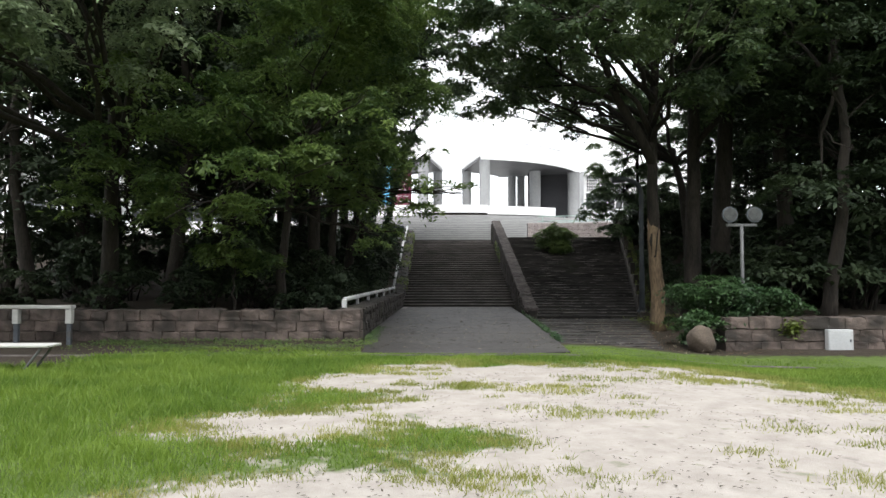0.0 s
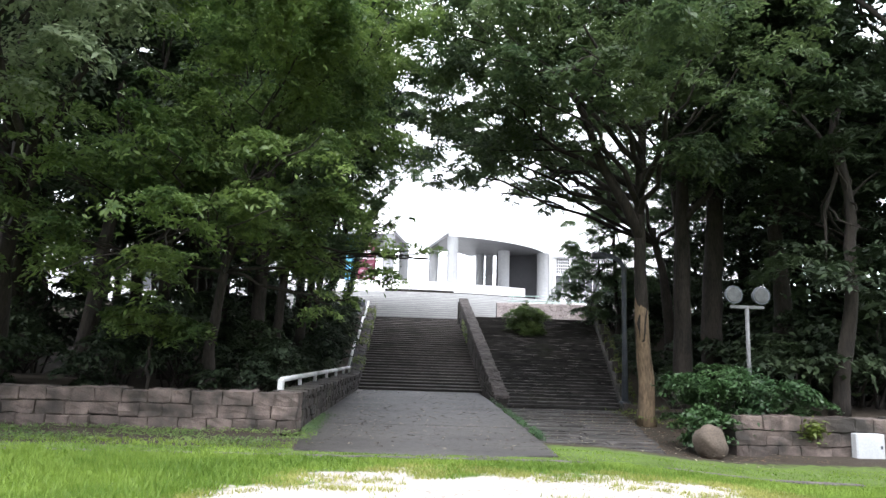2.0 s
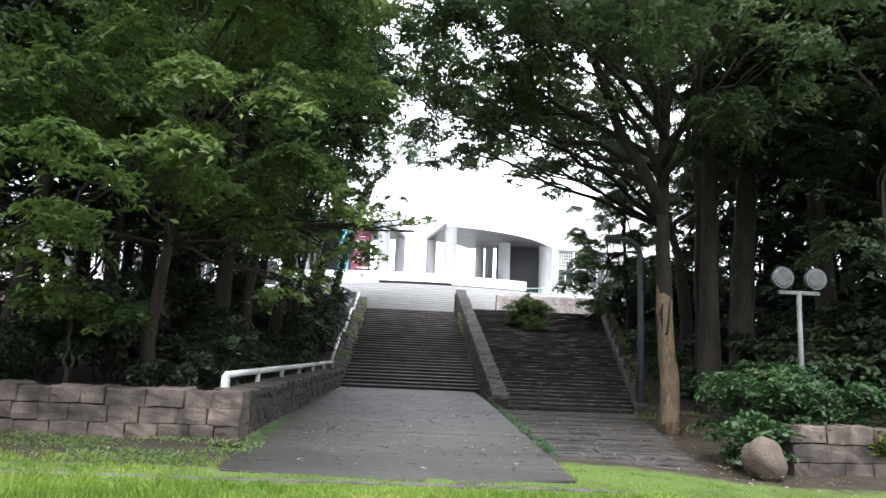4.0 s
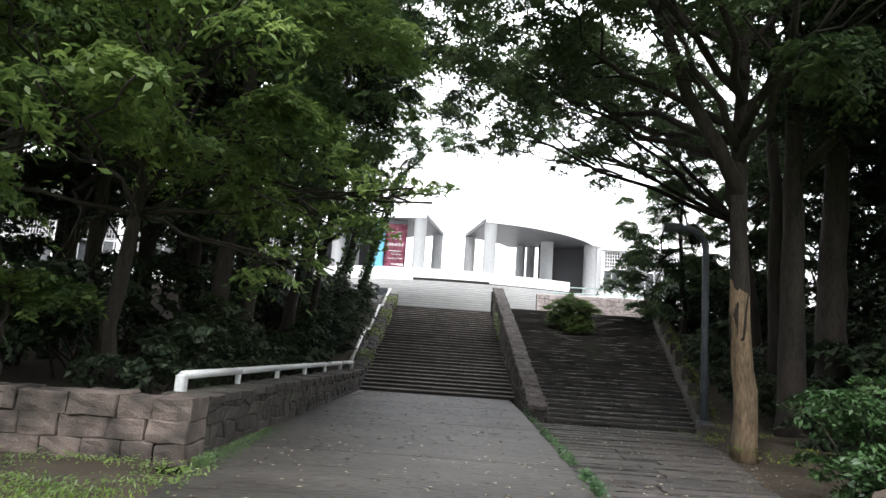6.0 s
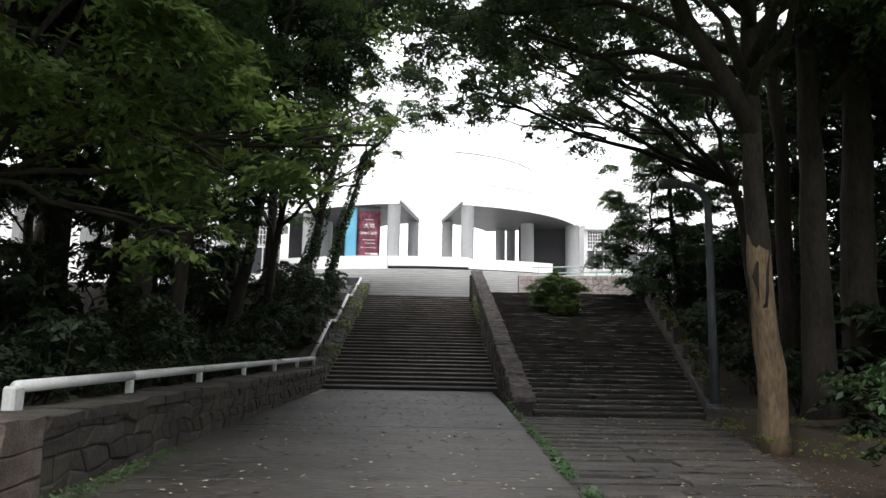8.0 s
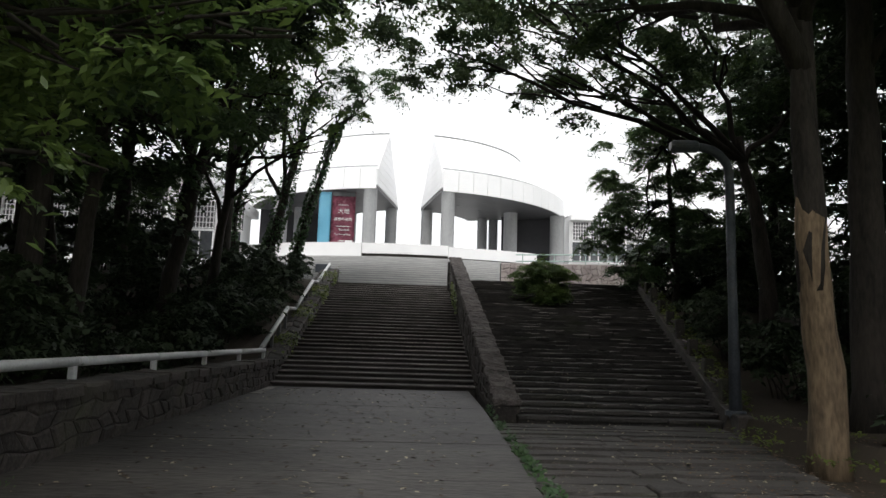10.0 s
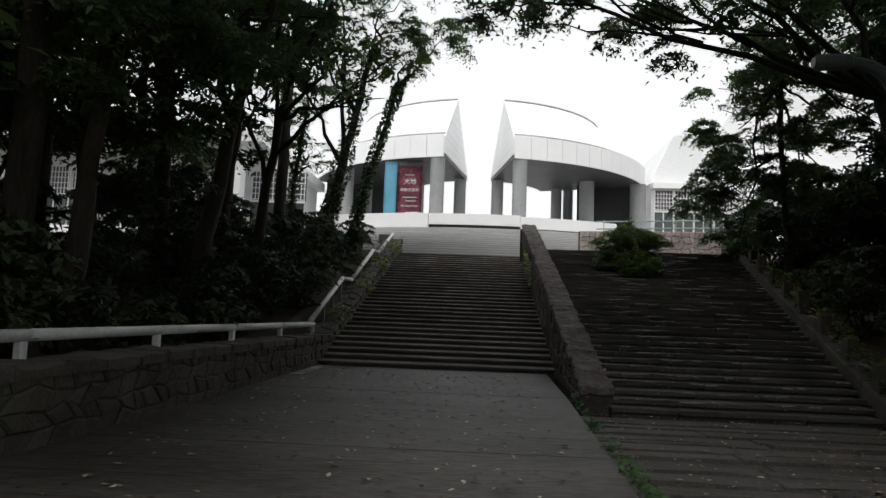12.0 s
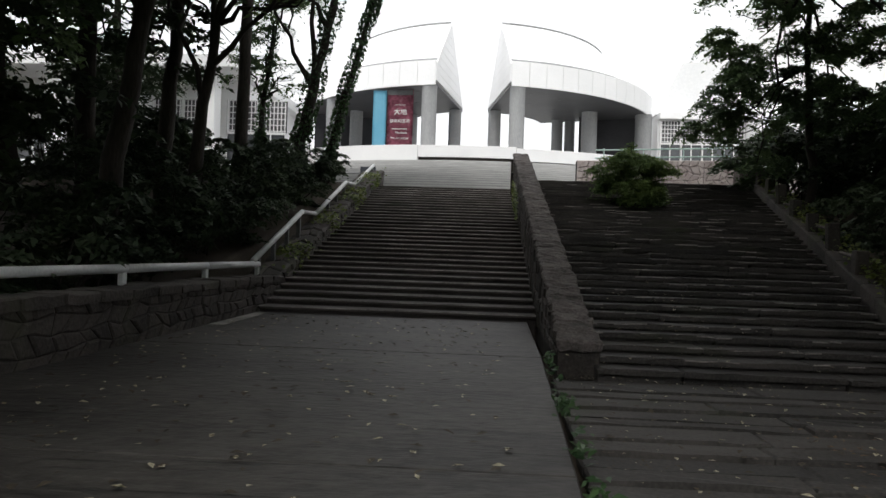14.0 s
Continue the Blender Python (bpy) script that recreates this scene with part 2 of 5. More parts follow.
GRASS = leaf_material("grass_blades", (0.1, 0.19, 0.02), (0.26, 0.37, 0.06), 0.45, 0.6)
BROWN_LITTER = material("brown_leaf_litter", (0.07, 0.045, 0.025), (0.2, 0.13, 0.075), 9, 60, 0.85, 0.1)
DRY_GRASS = leaf_material("yellowing_grass_blades", (0.18, 0.22, 0.04), (0.4, 0.4, 0.12), 0.4, 0.7)
GRIT = material("dark_twigs", (0.025, 0.02, 0.014), (0.1, 0.08, 0.055), 9, 60, 0.9, 0.1)
LITTER = material("dry_leaf_litter", (0.2, 0.17, 0.09), (0.65, 0.6, 0.46), 9, 60, 0.8, 0.1)


# ---- mesh helpers ----
def mesh_from(name, verts, faces, mat):
    me = bpy.data.meshes.new(name)
    me.from_pydata([tuple(v) for v in verts], [], faces)
    me.materials.append(mat)
    me.update()
    return me


def quads_mesh(name, verts, mat, corners=4):
    """A mesh of loose polygons, each of that many corners, from an array of their corners in order."""
    n = len(verts) // corners
    me = bpy.data.meshes.new(name)
    me.vertices.add(n * corners)
    me.vertices.foreach_set("co", np.asarray(verts, dtype=np.float32).ravel())
    me.loops.add(n * corners)
    me.loops.foreach_set("vertex_index", np.arange(n * corners, dtype=np.int32))
    me.polygons.add(n)
    me.polygons.foreach_set("loop_start", np.arange(0, n * corners, corners, dtype=np.int32))
    me.materials.append(mat)
    me.update(calc_edges=True)
    return me


def part(name, data, mat=None, parent=None, label="", smooth=False):
    """Links a bmesh or mesh as one object under a thing."""
    if isinstance(data, bmesh.types.BMesh):
        me = bpy.data.meshes.new(name)
        data.to_mesh(me)
        data.free()
        me.materials.append(mat)
    else:
        me = data
    if smooth:
        me.polygons.foreach_set("use_smooth", [True] * len(me.polygons))
    ob = new(name, me)
    ob.parent = parent
    return tagged(ob, label)


def thing(name, label, category, at=(0, 0, 0), kind="", group=""):
    ob = new(name)
    ob.location = at
    return tagged(ob, label, category, group, kind)


def add_box(bm, lo, hi, bevel=0.0, m=None):
    lo, hi = Vector(lo), Vector(hi)
    made = bmesh.ops.create_cube(bm, size=1.0)["verts"]
    bmesh.ops.scale(bm, vec=hi - lo, verts=made)
    bmesh.ops.translate(bm, vec=(lo + hi) / 2, verts=made)
    if bevel:
        edges = list({e for v in made for e in v.link_edges})
        made = bmesh.ops.bevel(bm, geom=edges, offset=bevel, segments=1, affect="EDGES")["verts"]
        made = list({v for v in made})
    if m:
        bmesh.ops.transform(bm, matrix=m, verts=made)
    return made


def box(lo, hi, bevel=0.0, m=None):
    bm = bmesh.new()
    add_box(bm, lo, hi, bevel)
    if m:
        bmesh.ops.transform(bm, matrix=m, verts=bm.verts)
    return bm


def tube(points, radii, sides=8, caps=True, rough=0.0, seed=0):
    """A tapered tube along points."""
    rng = np.random.default_rng(seed)
    bm = bmesh.new()
    rings = []
    pts = [Vector(p) for p in points]
    side = Vector((1, 0, 0))
    for i, p in enumerate(pts):
        d = (pts[min(i + 1, len(pts) - 1)] - pts[max(i - 1, 0)]).normalized()
        side = (side - d * side.dot(d))
        side = side.normalized() if side.length > 1e-4 else d.orthogonal().normalized()
        up = d.cross(side)
        ring = []
        for k in range(sides):
            a = 2 * math.pi * k / sides
            r = radii[i] * (1 + rough * (rng.random() - 0.5))
            ring.append(bm.verts.new(p + (side * math.cos(a) + up * math.sin(a)) * r))
        rings.append(ring)
    for a, b in zip(rings, rings[1:]):
        for k in range(sides):
            bm.faces.new((a[k], a[(k + 1) % sides], b[(k + 1) % sides], b[k]))
    if caps:
        bm.faces.new(rings[0][::-1])
        bm.faces.new(rings[-1])
    return bm


def merge(*bms):
    out = bmesh.new()
    for b in bms:
        me = bpy.data.meshes.new("tmp")
        b.to_mesh(me)
        b.free()
        out.from_mesh(me)
        bpy.data.meshes.remove(me)
    return out


def smoothstep(a, b, v):
    u = np.clip((v - a) / (b - a), 0, 1)
    return u * u * (3 - 2 * u)


def lerp(a, b, u):
    return a + (b - a) * u


# ---- plan ----
PATH_Y0, FOOT_Y = 13.9, 31.0          # near edge of the path, foot of the stairs
TOP_Y, TOP_Z, STEPS = 45.0, 3.72, 32  # stairs between the walls
R_TOP_Y, R_FOOT_Y = 41.9, 27.0        # old stairs beside them
LANDING_Z = 3.74
C = Vector((1.57, 76.2, 0))           # centre of the ring-shaped museum
PLAZA_Z, SOFFIT_Z, R_OUT, R_IN = 6.45, 12.1, 14.3, 5.6


def path_z(y):
    return lerp(-0.12, 0.0, np.clip((y - PATH_Y0) / (FOOT_Y - PATH_Y0), 0, 1))


def wall_x(y):
    """Inner face of the low wall beside the path."""
    return lerp(-1.88, -1.52, np.clip((y - 16.5) / 15.0, 0, 1))


def path_right(y):
    return lerp(2.8, 3.38, np.clip((y - 14.2) / 15.0, 0, 1))


def old_right(y):
    """The outer edge of the old stairs."""
    return lerp(7.9, 11.2, np.clip((y - 26.4) / 15.2, 0, 1))


def old_z(y):
    return lerp(-0.31, -0.26, np.clip((y - 15.5) / (R_FOOT_Y - 15.5), 0, 1)) + np.clip((y - R_FOOT_Y) / (R_TOP_Y - R_FOOT_Y), 0, 1) * (LANDING_Z + 0.26)


def ground_z(x, y):
    x, y = np.asarray(x, float), np.asarray(y, float)
    dip = 0.26 * smoothstep(3, 7, x) * smoothstep(5, 14, y) * (1 - smoothstep(18, 23, y))
    z = -0.12 * smoothstep(2, 14, y) - dip
    hill = smoothstep(26, 46, y) * 3.55
    left = np.where((x < -2.2) & (y > 16.75), 0.42 + 0.25 * smoothstep(-3, -9, x) + hill, 0)
    right = np.where((x > old_right(y)) & (y > 17.2), 0.12 * smoothstep(17, 20, y) + 0.35 * smoothstep(8, 13, x) + hill, 0)
    z = z + left + right
    inside = (x >= -2.2) & (x <= old_right(y)) & (y > 16.0)
    z = np.where(inside, np.minimum(path_z(y), old_z(y)) - 0.12 + np.where(y > R_FOOT_Y, -0.35, 0), z)
    z = np.where((x > -1.5) & (x < 2.75) & (y > 14.0) & (y < 16.3), z - 0.07, z)
    z = np.where(y > 46.5, 3.3, z)
    return z


def sand_at(x, y):
    """How bare the field is: 1 is sand, 0 is full grass."""
    v = np.zeros_like(x)
    for cx, cy, rx, ry in ((2.6, 7.6, 4.0, 3.5), (-0.9, 10.0, 1.2, 1.1), (2.2, 3.2, 3.1, 2.6), (-1.6, 6.9, 1.3, 0.75), (4.0, 9.0, 2.2, 1.5), (-0.6, 4.6, 1.5, 0.7), (5.0, 4.4, 3.3, 2.8), (0.9, 11.0, 2.1, 1.5), (3.4, 11.0, 2.2, 1.2)):
        d = ((x - cx) / rx) ** 2 + ((y - cy) / ry) ** 2
        v = np.maximum(v, 1 - smoothstep(0.2, 1.9, d))
    for cx, cy, rx, ry in ((-0.2, 6.3, 1.1, 0.6), (0.7, 12.1, 0.5, 0.5), (-1.3, 8.6, 0.6, 0.5)):
        d = ((x - cx) / rx) ** 2 + ((y - cy) / ry) ** 2
        v = v * (0.25 + 0.75 * smoothstep(0.2, 1.4, d))
    n1 = np.sin(x * 2.9 + 1.3 * np.sin(y * 2.3)) * np.sin(y * 3.7 + 1.1 * np.sin(x * 1.9))
    n2 = np.sin(x * 8.3 + 2 * np.sin(y * 5.1)) * np.sin(y * 9.7 + 2 * np.sin(x * 6.1))
    edge = 4 * v * (1 - v)
    return np.clip(v + edge * (0.28 * n1 + 0.3 * n2) - 0.1 * (n1 * n2 > 0.35), 0, 1)


# ---- ground sheet ----
def steps_range(lo, a, b, hi, fine, growth=1.35):
    """Coordinates: even between a and b, growing outwards to lo and hi."""
    mid = list(np.arange(a, b + fine / 2, fine))
    up, d, v = [], fine, b
    while v < hi:
        d *= growth
        v += d
        up.append(v)
    down, d, v = [], fine, a
    while v > lo:
        d *= growth
        v -= d
        down.append(v)
    return np.array(down[::-1] + mid + up)


def build_ground():
    xs, ys = steps_range(-900, -12, 14, 900, 0.16), steps_range(-500, 1, 47, 1500, 0.16)
    X, Y = np.meshgrid(xs, ys)
    Z = ground_z(X, Y)
    S = sand_at(X, Y) * (Y < 13.5)
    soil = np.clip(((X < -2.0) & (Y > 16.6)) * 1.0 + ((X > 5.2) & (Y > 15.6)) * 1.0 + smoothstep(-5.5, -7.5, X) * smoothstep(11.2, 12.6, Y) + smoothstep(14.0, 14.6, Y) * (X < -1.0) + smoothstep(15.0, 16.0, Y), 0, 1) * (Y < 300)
    rough = np.array([noise.noise((x * 1.7, y * 1.7, 0)) for x, y in zip(X.ravel(), Y.ravel())]) if X.size < 120000 else np.sin(X * 2.1).ravel() * np.cos(Y * 1.7).ravel()
    Z = Z + rough.reshape(X.shape) * np.where(np.abs(X) < 40, 0.012, 0)
    nx, ny = len(xs), len(ys)
    idx = np.arange(nx * ny).reshape(ny, nx)
    quad = np.stack([idx[:-1, :-1], idx[:-1, 1:], idx[1:, 1:], idx[1:, :-1]], -1).reshape(-1, 4)
    me = bpy.data.meshes.new("ground")
    me.vertices.add(nx * ny)
    me.vertices.foreach_set("co", np.stack([X, Y, Z], -1).astype(np.float32).ravel())
    me.loops.add(quad.size)
    me.loops.foreach_set("vertex_index", quad.ravel().astype(np.int32))
    me.polygons.add(len(quad))
    me.polygons.foreach_set("loop_start", np.arange(0, quad.size, 4, dtype=np.int32))
    me.update(calc_edges=True)
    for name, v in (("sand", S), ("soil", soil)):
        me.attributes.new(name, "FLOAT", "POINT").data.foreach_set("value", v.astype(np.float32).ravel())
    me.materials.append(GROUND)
    return tagged(part("ground", me, smooth=True), "trodden field of grass and bare pale sand", "ground", kind="structure")


build_ground()


def prism(outline, z0, z1, bevel=0.0):
    """A slab from a list of (x, y, lift of the top) corners."""
    bm = bmesh.new()
    low = [bm.verts.new((x, y, z0)) for x, y, *_ in outline]
    top = [bm.verts.new((c[0], c[1], z1 + (c[2] if len(c) > 2 else 0))) for c in outline]
    n = len(outline)
    bm.faces.new(low[::-1])
    face = bm.faces.new(top)
    for i in range(n):
        bm.faces.new((low[i], low[(i + 1) % n], top[(i + 1) % n], top[i]))
    if bevel:
        bmesh.ops.bevel(bm, geom=list(face.edges), offset=bevel, segments=1, affect="EDGES")
    bmesh.ops.recalc_face_normals(bm, faces=bm.faces)
    return bm


# ---- paved path ----
path = thing("pavement", "grey concrete path, damp and strewn with leaves", "path", kind="structure")
cuts = [13.6, 18.2, 22.6, 26.9, 31.2]
for a, b in zip(cuts, cuts[1:]):
    la = -1.55 if a < 14 else wall_x(a) - 0.05
    c = [(la, a + (0.55 if a < 14 else 0), path_z(a)), (path_right(a), a + (0.6 if a < 14 else 0), path_z(a)), (path_right(b), b - 0.008, path_z(b)), (wall_x(b) - 0.05, b - 0.008, path_z(b))]
    if a < 14:
        c.insert(1, (1.3, a, path_z(a)))
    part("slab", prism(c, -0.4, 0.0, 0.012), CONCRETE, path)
for a, b, w in ((28.75, 30.85, 0.26),):
    part("gutter_strip", prism([(wall_x(a) + 0.02, a, path_z(a)), (wall_x(a) + w, a, path_z(a)), (wall_x(b) + w * 0.8, b, path_z(b)), (wall_x(b) + 0.02, b, path_z(b))], -0.3, 0.008, 0.004), PALE_EDGE, path, "pale gutter strip")
kerb = thing("kerb", "pale concrete edging strip at the end of the path", "kerb", kind="structure")
for i in range(11):
    x0 = -9.5 + i * 1.55
    x1 = x0 + 1.53
    za, zb = float(ground_z(x0, 13.5)), float(ground_z(x1, 13.5))
    part("kerb_stone", prism([(x0, 13.42, 0), (x1, 13.42, zb - za), (x1, 13.58, zb - za), (x0, 13.58, 0)], za - 0.2, za + 0.016, 0.01), COPING, kerb)

def lit_worn_nose(me):
    """A step's rubbed front edge: paler second material, caught light put into its colour."""
    me.materials.append(LIT_WORN_EDGE)
    for p in me.polygons:
        if p.normal.z > 0.3 and p.normal.y < -0.3:
            p.material_index = 1


# ---- stairs between the walls ----
stairs = thing("stairs_main", "broad flight of dark worn stone steps", "stairs", kind="structure")
RISE, TREAD = TOP_Z / STEPS, (TOP_Y - FOOT_Y) / STEPS
step_mesh = bpy.data.meshes.new("step")
bm = merge(box((-1.62, 0, -0.075), (3.56, TREAD + 0.1, 0), 0.02), box((-1.62, 0.045, -0.45), (3.56, TREAD + 0.1, -0.07)))
bm.to_mesh(step_mesh)
bm.free()
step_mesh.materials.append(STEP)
lit_worn_nose(step_mesh)
for i in range(STEPS):
    ob = part("step", step_mesh, parent=stairs)
    ob.location = (0, FOOT_Y + i * TREAD, (i + 1) * RISE)

# ---- old stairs ----
def old_edge(y):
    return lerp(5.3, 7.9, (y - 15.5) / 10.9) if y < 26.4 else float(old_right(y))


old = thing("stairs_old", "uneven mossy stone steps with long low treads at their foot", "stairs", kind="structure")
rng = np.random.default_rng(5)
y = 15.5
edges = []
while y < R_FOOT_Y - 0.3:
    edges.append((y, float(old_z(y + 0.25))))
    y += 0.3 + 0.2 * rng.random()
n_old = 38
for i in range(n_old):
    edges.append((R_FOOT_Y + (R_TOP_Y - R_FOOT_Y) * i / n_old, -0.26 + (LANDING_Z + 0.26) * (i + 1) / n_old))
edges.append((R_TOP_Y, LANDING_Z))
for (a, z), (b, _) in zip(edges, edges[1:]):
    x0 = path_right(a) + 0.14 if a < 26.9 else 3.98
    pieces = 2 if a < R_FOOT_Y else 3
    x1 = old_edge(a)
    cutsx = [x0] + [lerp(x0, x1, (k + 0.6 * rng.random() - 0.3) / pieces) for k in range(1, pieces)] + [x1]
    for p, q in zip(cutsx, cutsx[1:]):
        zz = z + (0.022 if a > R_FOOT_Y else 0.05) * (rng.random() - 0.5)
        j = 0.02 * rng.random() if a > R_FOOT_Y else 0.07 * rng.random()
        back = b + 0.1 if a > R_FOOT_Y - 0.5 else b - 0.03 - 0.03 * rng.random()
        front = [(lerp(p, q - 0.012, k / 7), a + j + 0.045 * (rng.random() - 0.5), 0.024 * (rng.random() - 0.5)) for k in range(8)]
        slab = prism(front + [(q - 0.012, back, -0.004), (p, back, -0.004)], zz - 0.07, zz, 0.018)
        under = prism([(p + 0.01, a + j + 0.06), (q - 0.02, a + j + 0.06), (q - 0.02, back), (p + 0.01, back)], z - 0.4, zz - 0.065)
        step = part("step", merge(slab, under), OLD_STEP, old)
        if a > R_FOOT_Y:
            lit_worn_nose(step.data)

# ---- landing and the pale steps up to the museum ----
landing = tagged(part("landing", merge(prism([(-4.5, TOP_Y), (3.8, TOP_Y), (3.8, 50), (-4.5, 50)], 2.9, LANDING_Z), prism([(3.8, R_TOP_Y), (11.9, R_TOP_Y), (11.9, 50), (3.8, 50)], 2.9, LANDING_Z - 0.004)), PALE_STEP), "pale stone landing at the head of the stairs", "landing", kind="structure")


def polar(r, a, z):
    return Vector((C.x + r * math.sin(radians(a)), C.y - r * math.cos(radians(a)), z))


def arc_solid(r0, r1, a0, a1, z0, z1, n=24, z1_in=None, cap=True):
    """A curved bar: radii r0 < r1, angles in degrees from the front."""
    bm = bmesh.new()
    rows = []
    for i in range(n + 1):
        a = lerp(a0, a1, i / n)
        rows.append([bm.verts.new(polar(r1, a, z0)), bm.verts.new(polar(r1, a, z1)), bm.verts.new(polar(r0, a, z1 if z1_in is None else z1_in)), bm.verts.new(polar(r0, a, z0))])
    for p, q in zip(rows, rows[1:]):
        for k in range(4):
            bm.faces.new((p[k], q[k], q[(k + 1) % 4], p[(k + 1) % 4]))
    if cap:
        bm.faces.new(rows[0][::-1])
        bm.faces.new(rows[-1])
    bmesh.ops.recalc_face_normals(bm, faces=bm.faces)
    return bm


upper = thing("stairs_upper", "pale granite steps curving round the museum terrace", "stairs", kind="structure")
N_UP = 14
for i in range(N_UP):
    r = 30.4 - i * (11.0 / N_UP)
    z = LANDING_Z + (i + 1) * (PLAZA_Z - 0.1 - LANDING_Z) / N_UP
    part("step", arc_solid(r - 0.9, r + 0.05, -26, 30, z - 0.06, z, 30), PALE_STEP, upper)
    # riser in darker grey: the shade under the nosing put into its colour
    part("riser", arc_solid(r - 0.9, r - 0.03, -26, 30, z - 0.3, z - 0.06, 30), GREY_COLUMN, upper, "grey riser, nosing shade in its colour")

# ---- museum ----
terrace = tagged(part("terrace", arc_solid(0.01, 19.25, -180, 180, 3.0, PLAZA_Z, 72, cap=False), PALE_STEP), "pale paved museum terrace", "terrace", kind="structure")
parapet = thing("parapet", "white curved parapet round the museum terrace", "parapet", kind="structure")
for a0, a1, r, z0, z1 in ((-48, -8.6, 19.62, 6.3, 7.3), (-8.55, 7.8, 19.5, 6.64, 7.3), (7.85, 26.5, 19.55, 6.52, 7.22)):
    part("panel", arc_solid(r - 0.3, r, a0, a1, z0, z1, 18), WHITE_WALL, parapet)
# dark strip behind the gap under the parapet, mortar colour standing for shade
part("base_gap", arc_solid(19.26, 19.32, -8.6, 26, 6.2, 6.7, 20), MORTAR, parapet, "dark strip standing for shade under the parapet")
museum = thing("museum", "white ring-shaped museum hall on grey columns with a split roof", "museum", at=(0, 0, 0))
FASCIA_Z, RIDGE_Z, RIDGE_R = 13.62, 17.4, 10.3


def half_ring(a0, a1):
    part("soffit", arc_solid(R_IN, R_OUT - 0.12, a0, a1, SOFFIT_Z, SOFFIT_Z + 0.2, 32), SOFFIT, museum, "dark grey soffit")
    n = 13
    for i in range(n):
        p, q = lerp(a0, a1, i / n), lerp(a0, a1, (i + 1) / n)
        s = 0.06 if a1 > a0 else -0.06
        part("fascia_panel", arc_solid(R_OUT - 0.12, R_OUT, p + s, q - s, SOFFIT_Z - 0.04, FASCIA_Z, 4), WHITE_PANEL, museum)
    # the roof's section: up from the fascia to a ridge, and down to the inner rim
    n = 32
    bmr = bmesh.new()
    section = ((R_OUT - 0.15, SOFFIT_Z + 0.25), (R_OUT - 0.15, FASCIA_Z - 0.02), (R_OUT - 0.75, FASCIA_Z + 0.25), (RIDGE_R, RIDGE_Z), (R_IN, SOFFIT_Z + 0.25))
    rows = [[bmr.verts.new(polar(r, lerp(a0, a1, i / n), z)) for r, z in section] for i in range(n + 1)]
    for p, q in zip(rows, rows[1:]):
        for k in range(5):
            bmr.faces.new((p[k], q[k], q[(k + 1) % 5], p[(k + 1) % 5]))
    bmr.faces.new(rows[0][::-1])
    bmr.faces.new(rows[-1])
    bmesh.ops.recalc_face_normals(bmr, faces=bmr.faces)
    part("roof", bmr, ROOF, museum)
    part("ridge_cap", arc_solid(RIDGE_R - 0.12, RIDGE_R + 0.12, a0, a1, RIDGE_Z - 0.08, RIDGE_Z + 0.015, 32), GREY_COLUMN, museum, "thin grey ridge flashing")
    part("gutter", arc_solid(R_OUT - 0.85, R_OUT - 0.7, a0, a1, FASCIA_Z + 0.2, FASCIA_Z + 0.34, 32), GREY_COLUMN, museum, "thin grey roof gutter")
    s = 1 if a1 > a0 else -1
    # cladding boards on the cut face of the roof
    count = 9
    high = RIDGE_Z - SOFFIT_Z - 0.3
    for k in range(count):
        zs = [SOFFIT_Z + 0.25 + high * (k + e) / count for e in (0.02, 0.98)]
        corners = []
        for z in zs:
            inner = lerp(R_IN, RIDGE_R, (z - SOFFIT_Z - 0.25) / (RIDGE_Z - SOFFIT_Z - 0.25))
            outer = R_OUT - 0.15 - max(0.0, (z - FASCIA_Z) / (RIDGE_Z - FASCIA_Z)) * (R_OUT - 0.15 - RIDGE_R)
            corners.append((polar(inner, a0 - s * 0.25, z), polar(outer, a0 - s * 0.25, z)))
        (a, b), (d, c) = corners
        t = polar(10, a0 + s * 0.5, 0) - polar(10, a0, 0)
        bmq = bmesh.new()
        vs = [bmq.verts.new(p) for p in (a, b, c, d)] + [bmq.verts.new(p + t) for p in (a, b, c, d)]
        for f in ((0, 1, 2, 3), (7, 6, 5, 4), (0, 4, 5, 1), (1, 5, 6, 2), (2, 6, 7, 3), (3, 7, 4, 0)):
            bmq.faces.new([vs[i] for i in f])
        bmesh.ops.recalc_face_normals(bmq, faces=bmq.faces)
        part("cladding_panel", bmq, WHITE_PANEL, museum)


half_ring(9.8, 71)
half_ring(-9.8, -75)


def column(r, a, radius, top=SOFFIT_Z):
    p = polar(r, a, 0)
    zs = [PLAZA_Z, PLAZA_Z + 0.05, top - 0.03, top]
    part("column", tube([(p.x, p.y, z) for z in zs], [radius * 1.03, radius, radius, radius * 1.03], 24), GREY_COLUMN, museum, smooth=True)


for r, a, w in ((13.75, 12.0, 0.5), (13.75, -12.0, 0.5), (6.2, 14, 0.48), (6.2, -14, 0.48), (13.9, 66, 0.62), (13.6, -48, 0.55), (7.2, 65, 0.45), (8.0, 71, 0.42), (10.6, 54, 0.58), (6.4, -52, 0.48), (10.5, -62, 0.5)):
    column(r, a, w)
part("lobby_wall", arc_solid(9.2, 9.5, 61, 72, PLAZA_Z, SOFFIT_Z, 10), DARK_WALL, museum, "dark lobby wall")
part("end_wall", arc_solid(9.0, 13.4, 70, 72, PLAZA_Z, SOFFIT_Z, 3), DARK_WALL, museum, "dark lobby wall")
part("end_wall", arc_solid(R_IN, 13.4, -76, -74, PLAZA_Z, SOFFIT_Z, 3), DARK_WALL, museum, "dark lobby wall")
part("court_wall", arc_solid(13.2, 13.7, 106, 254, PLAZA_Z, 10.4, 36), WHITE_PANEL, museum, "white curved wall behind the open court")
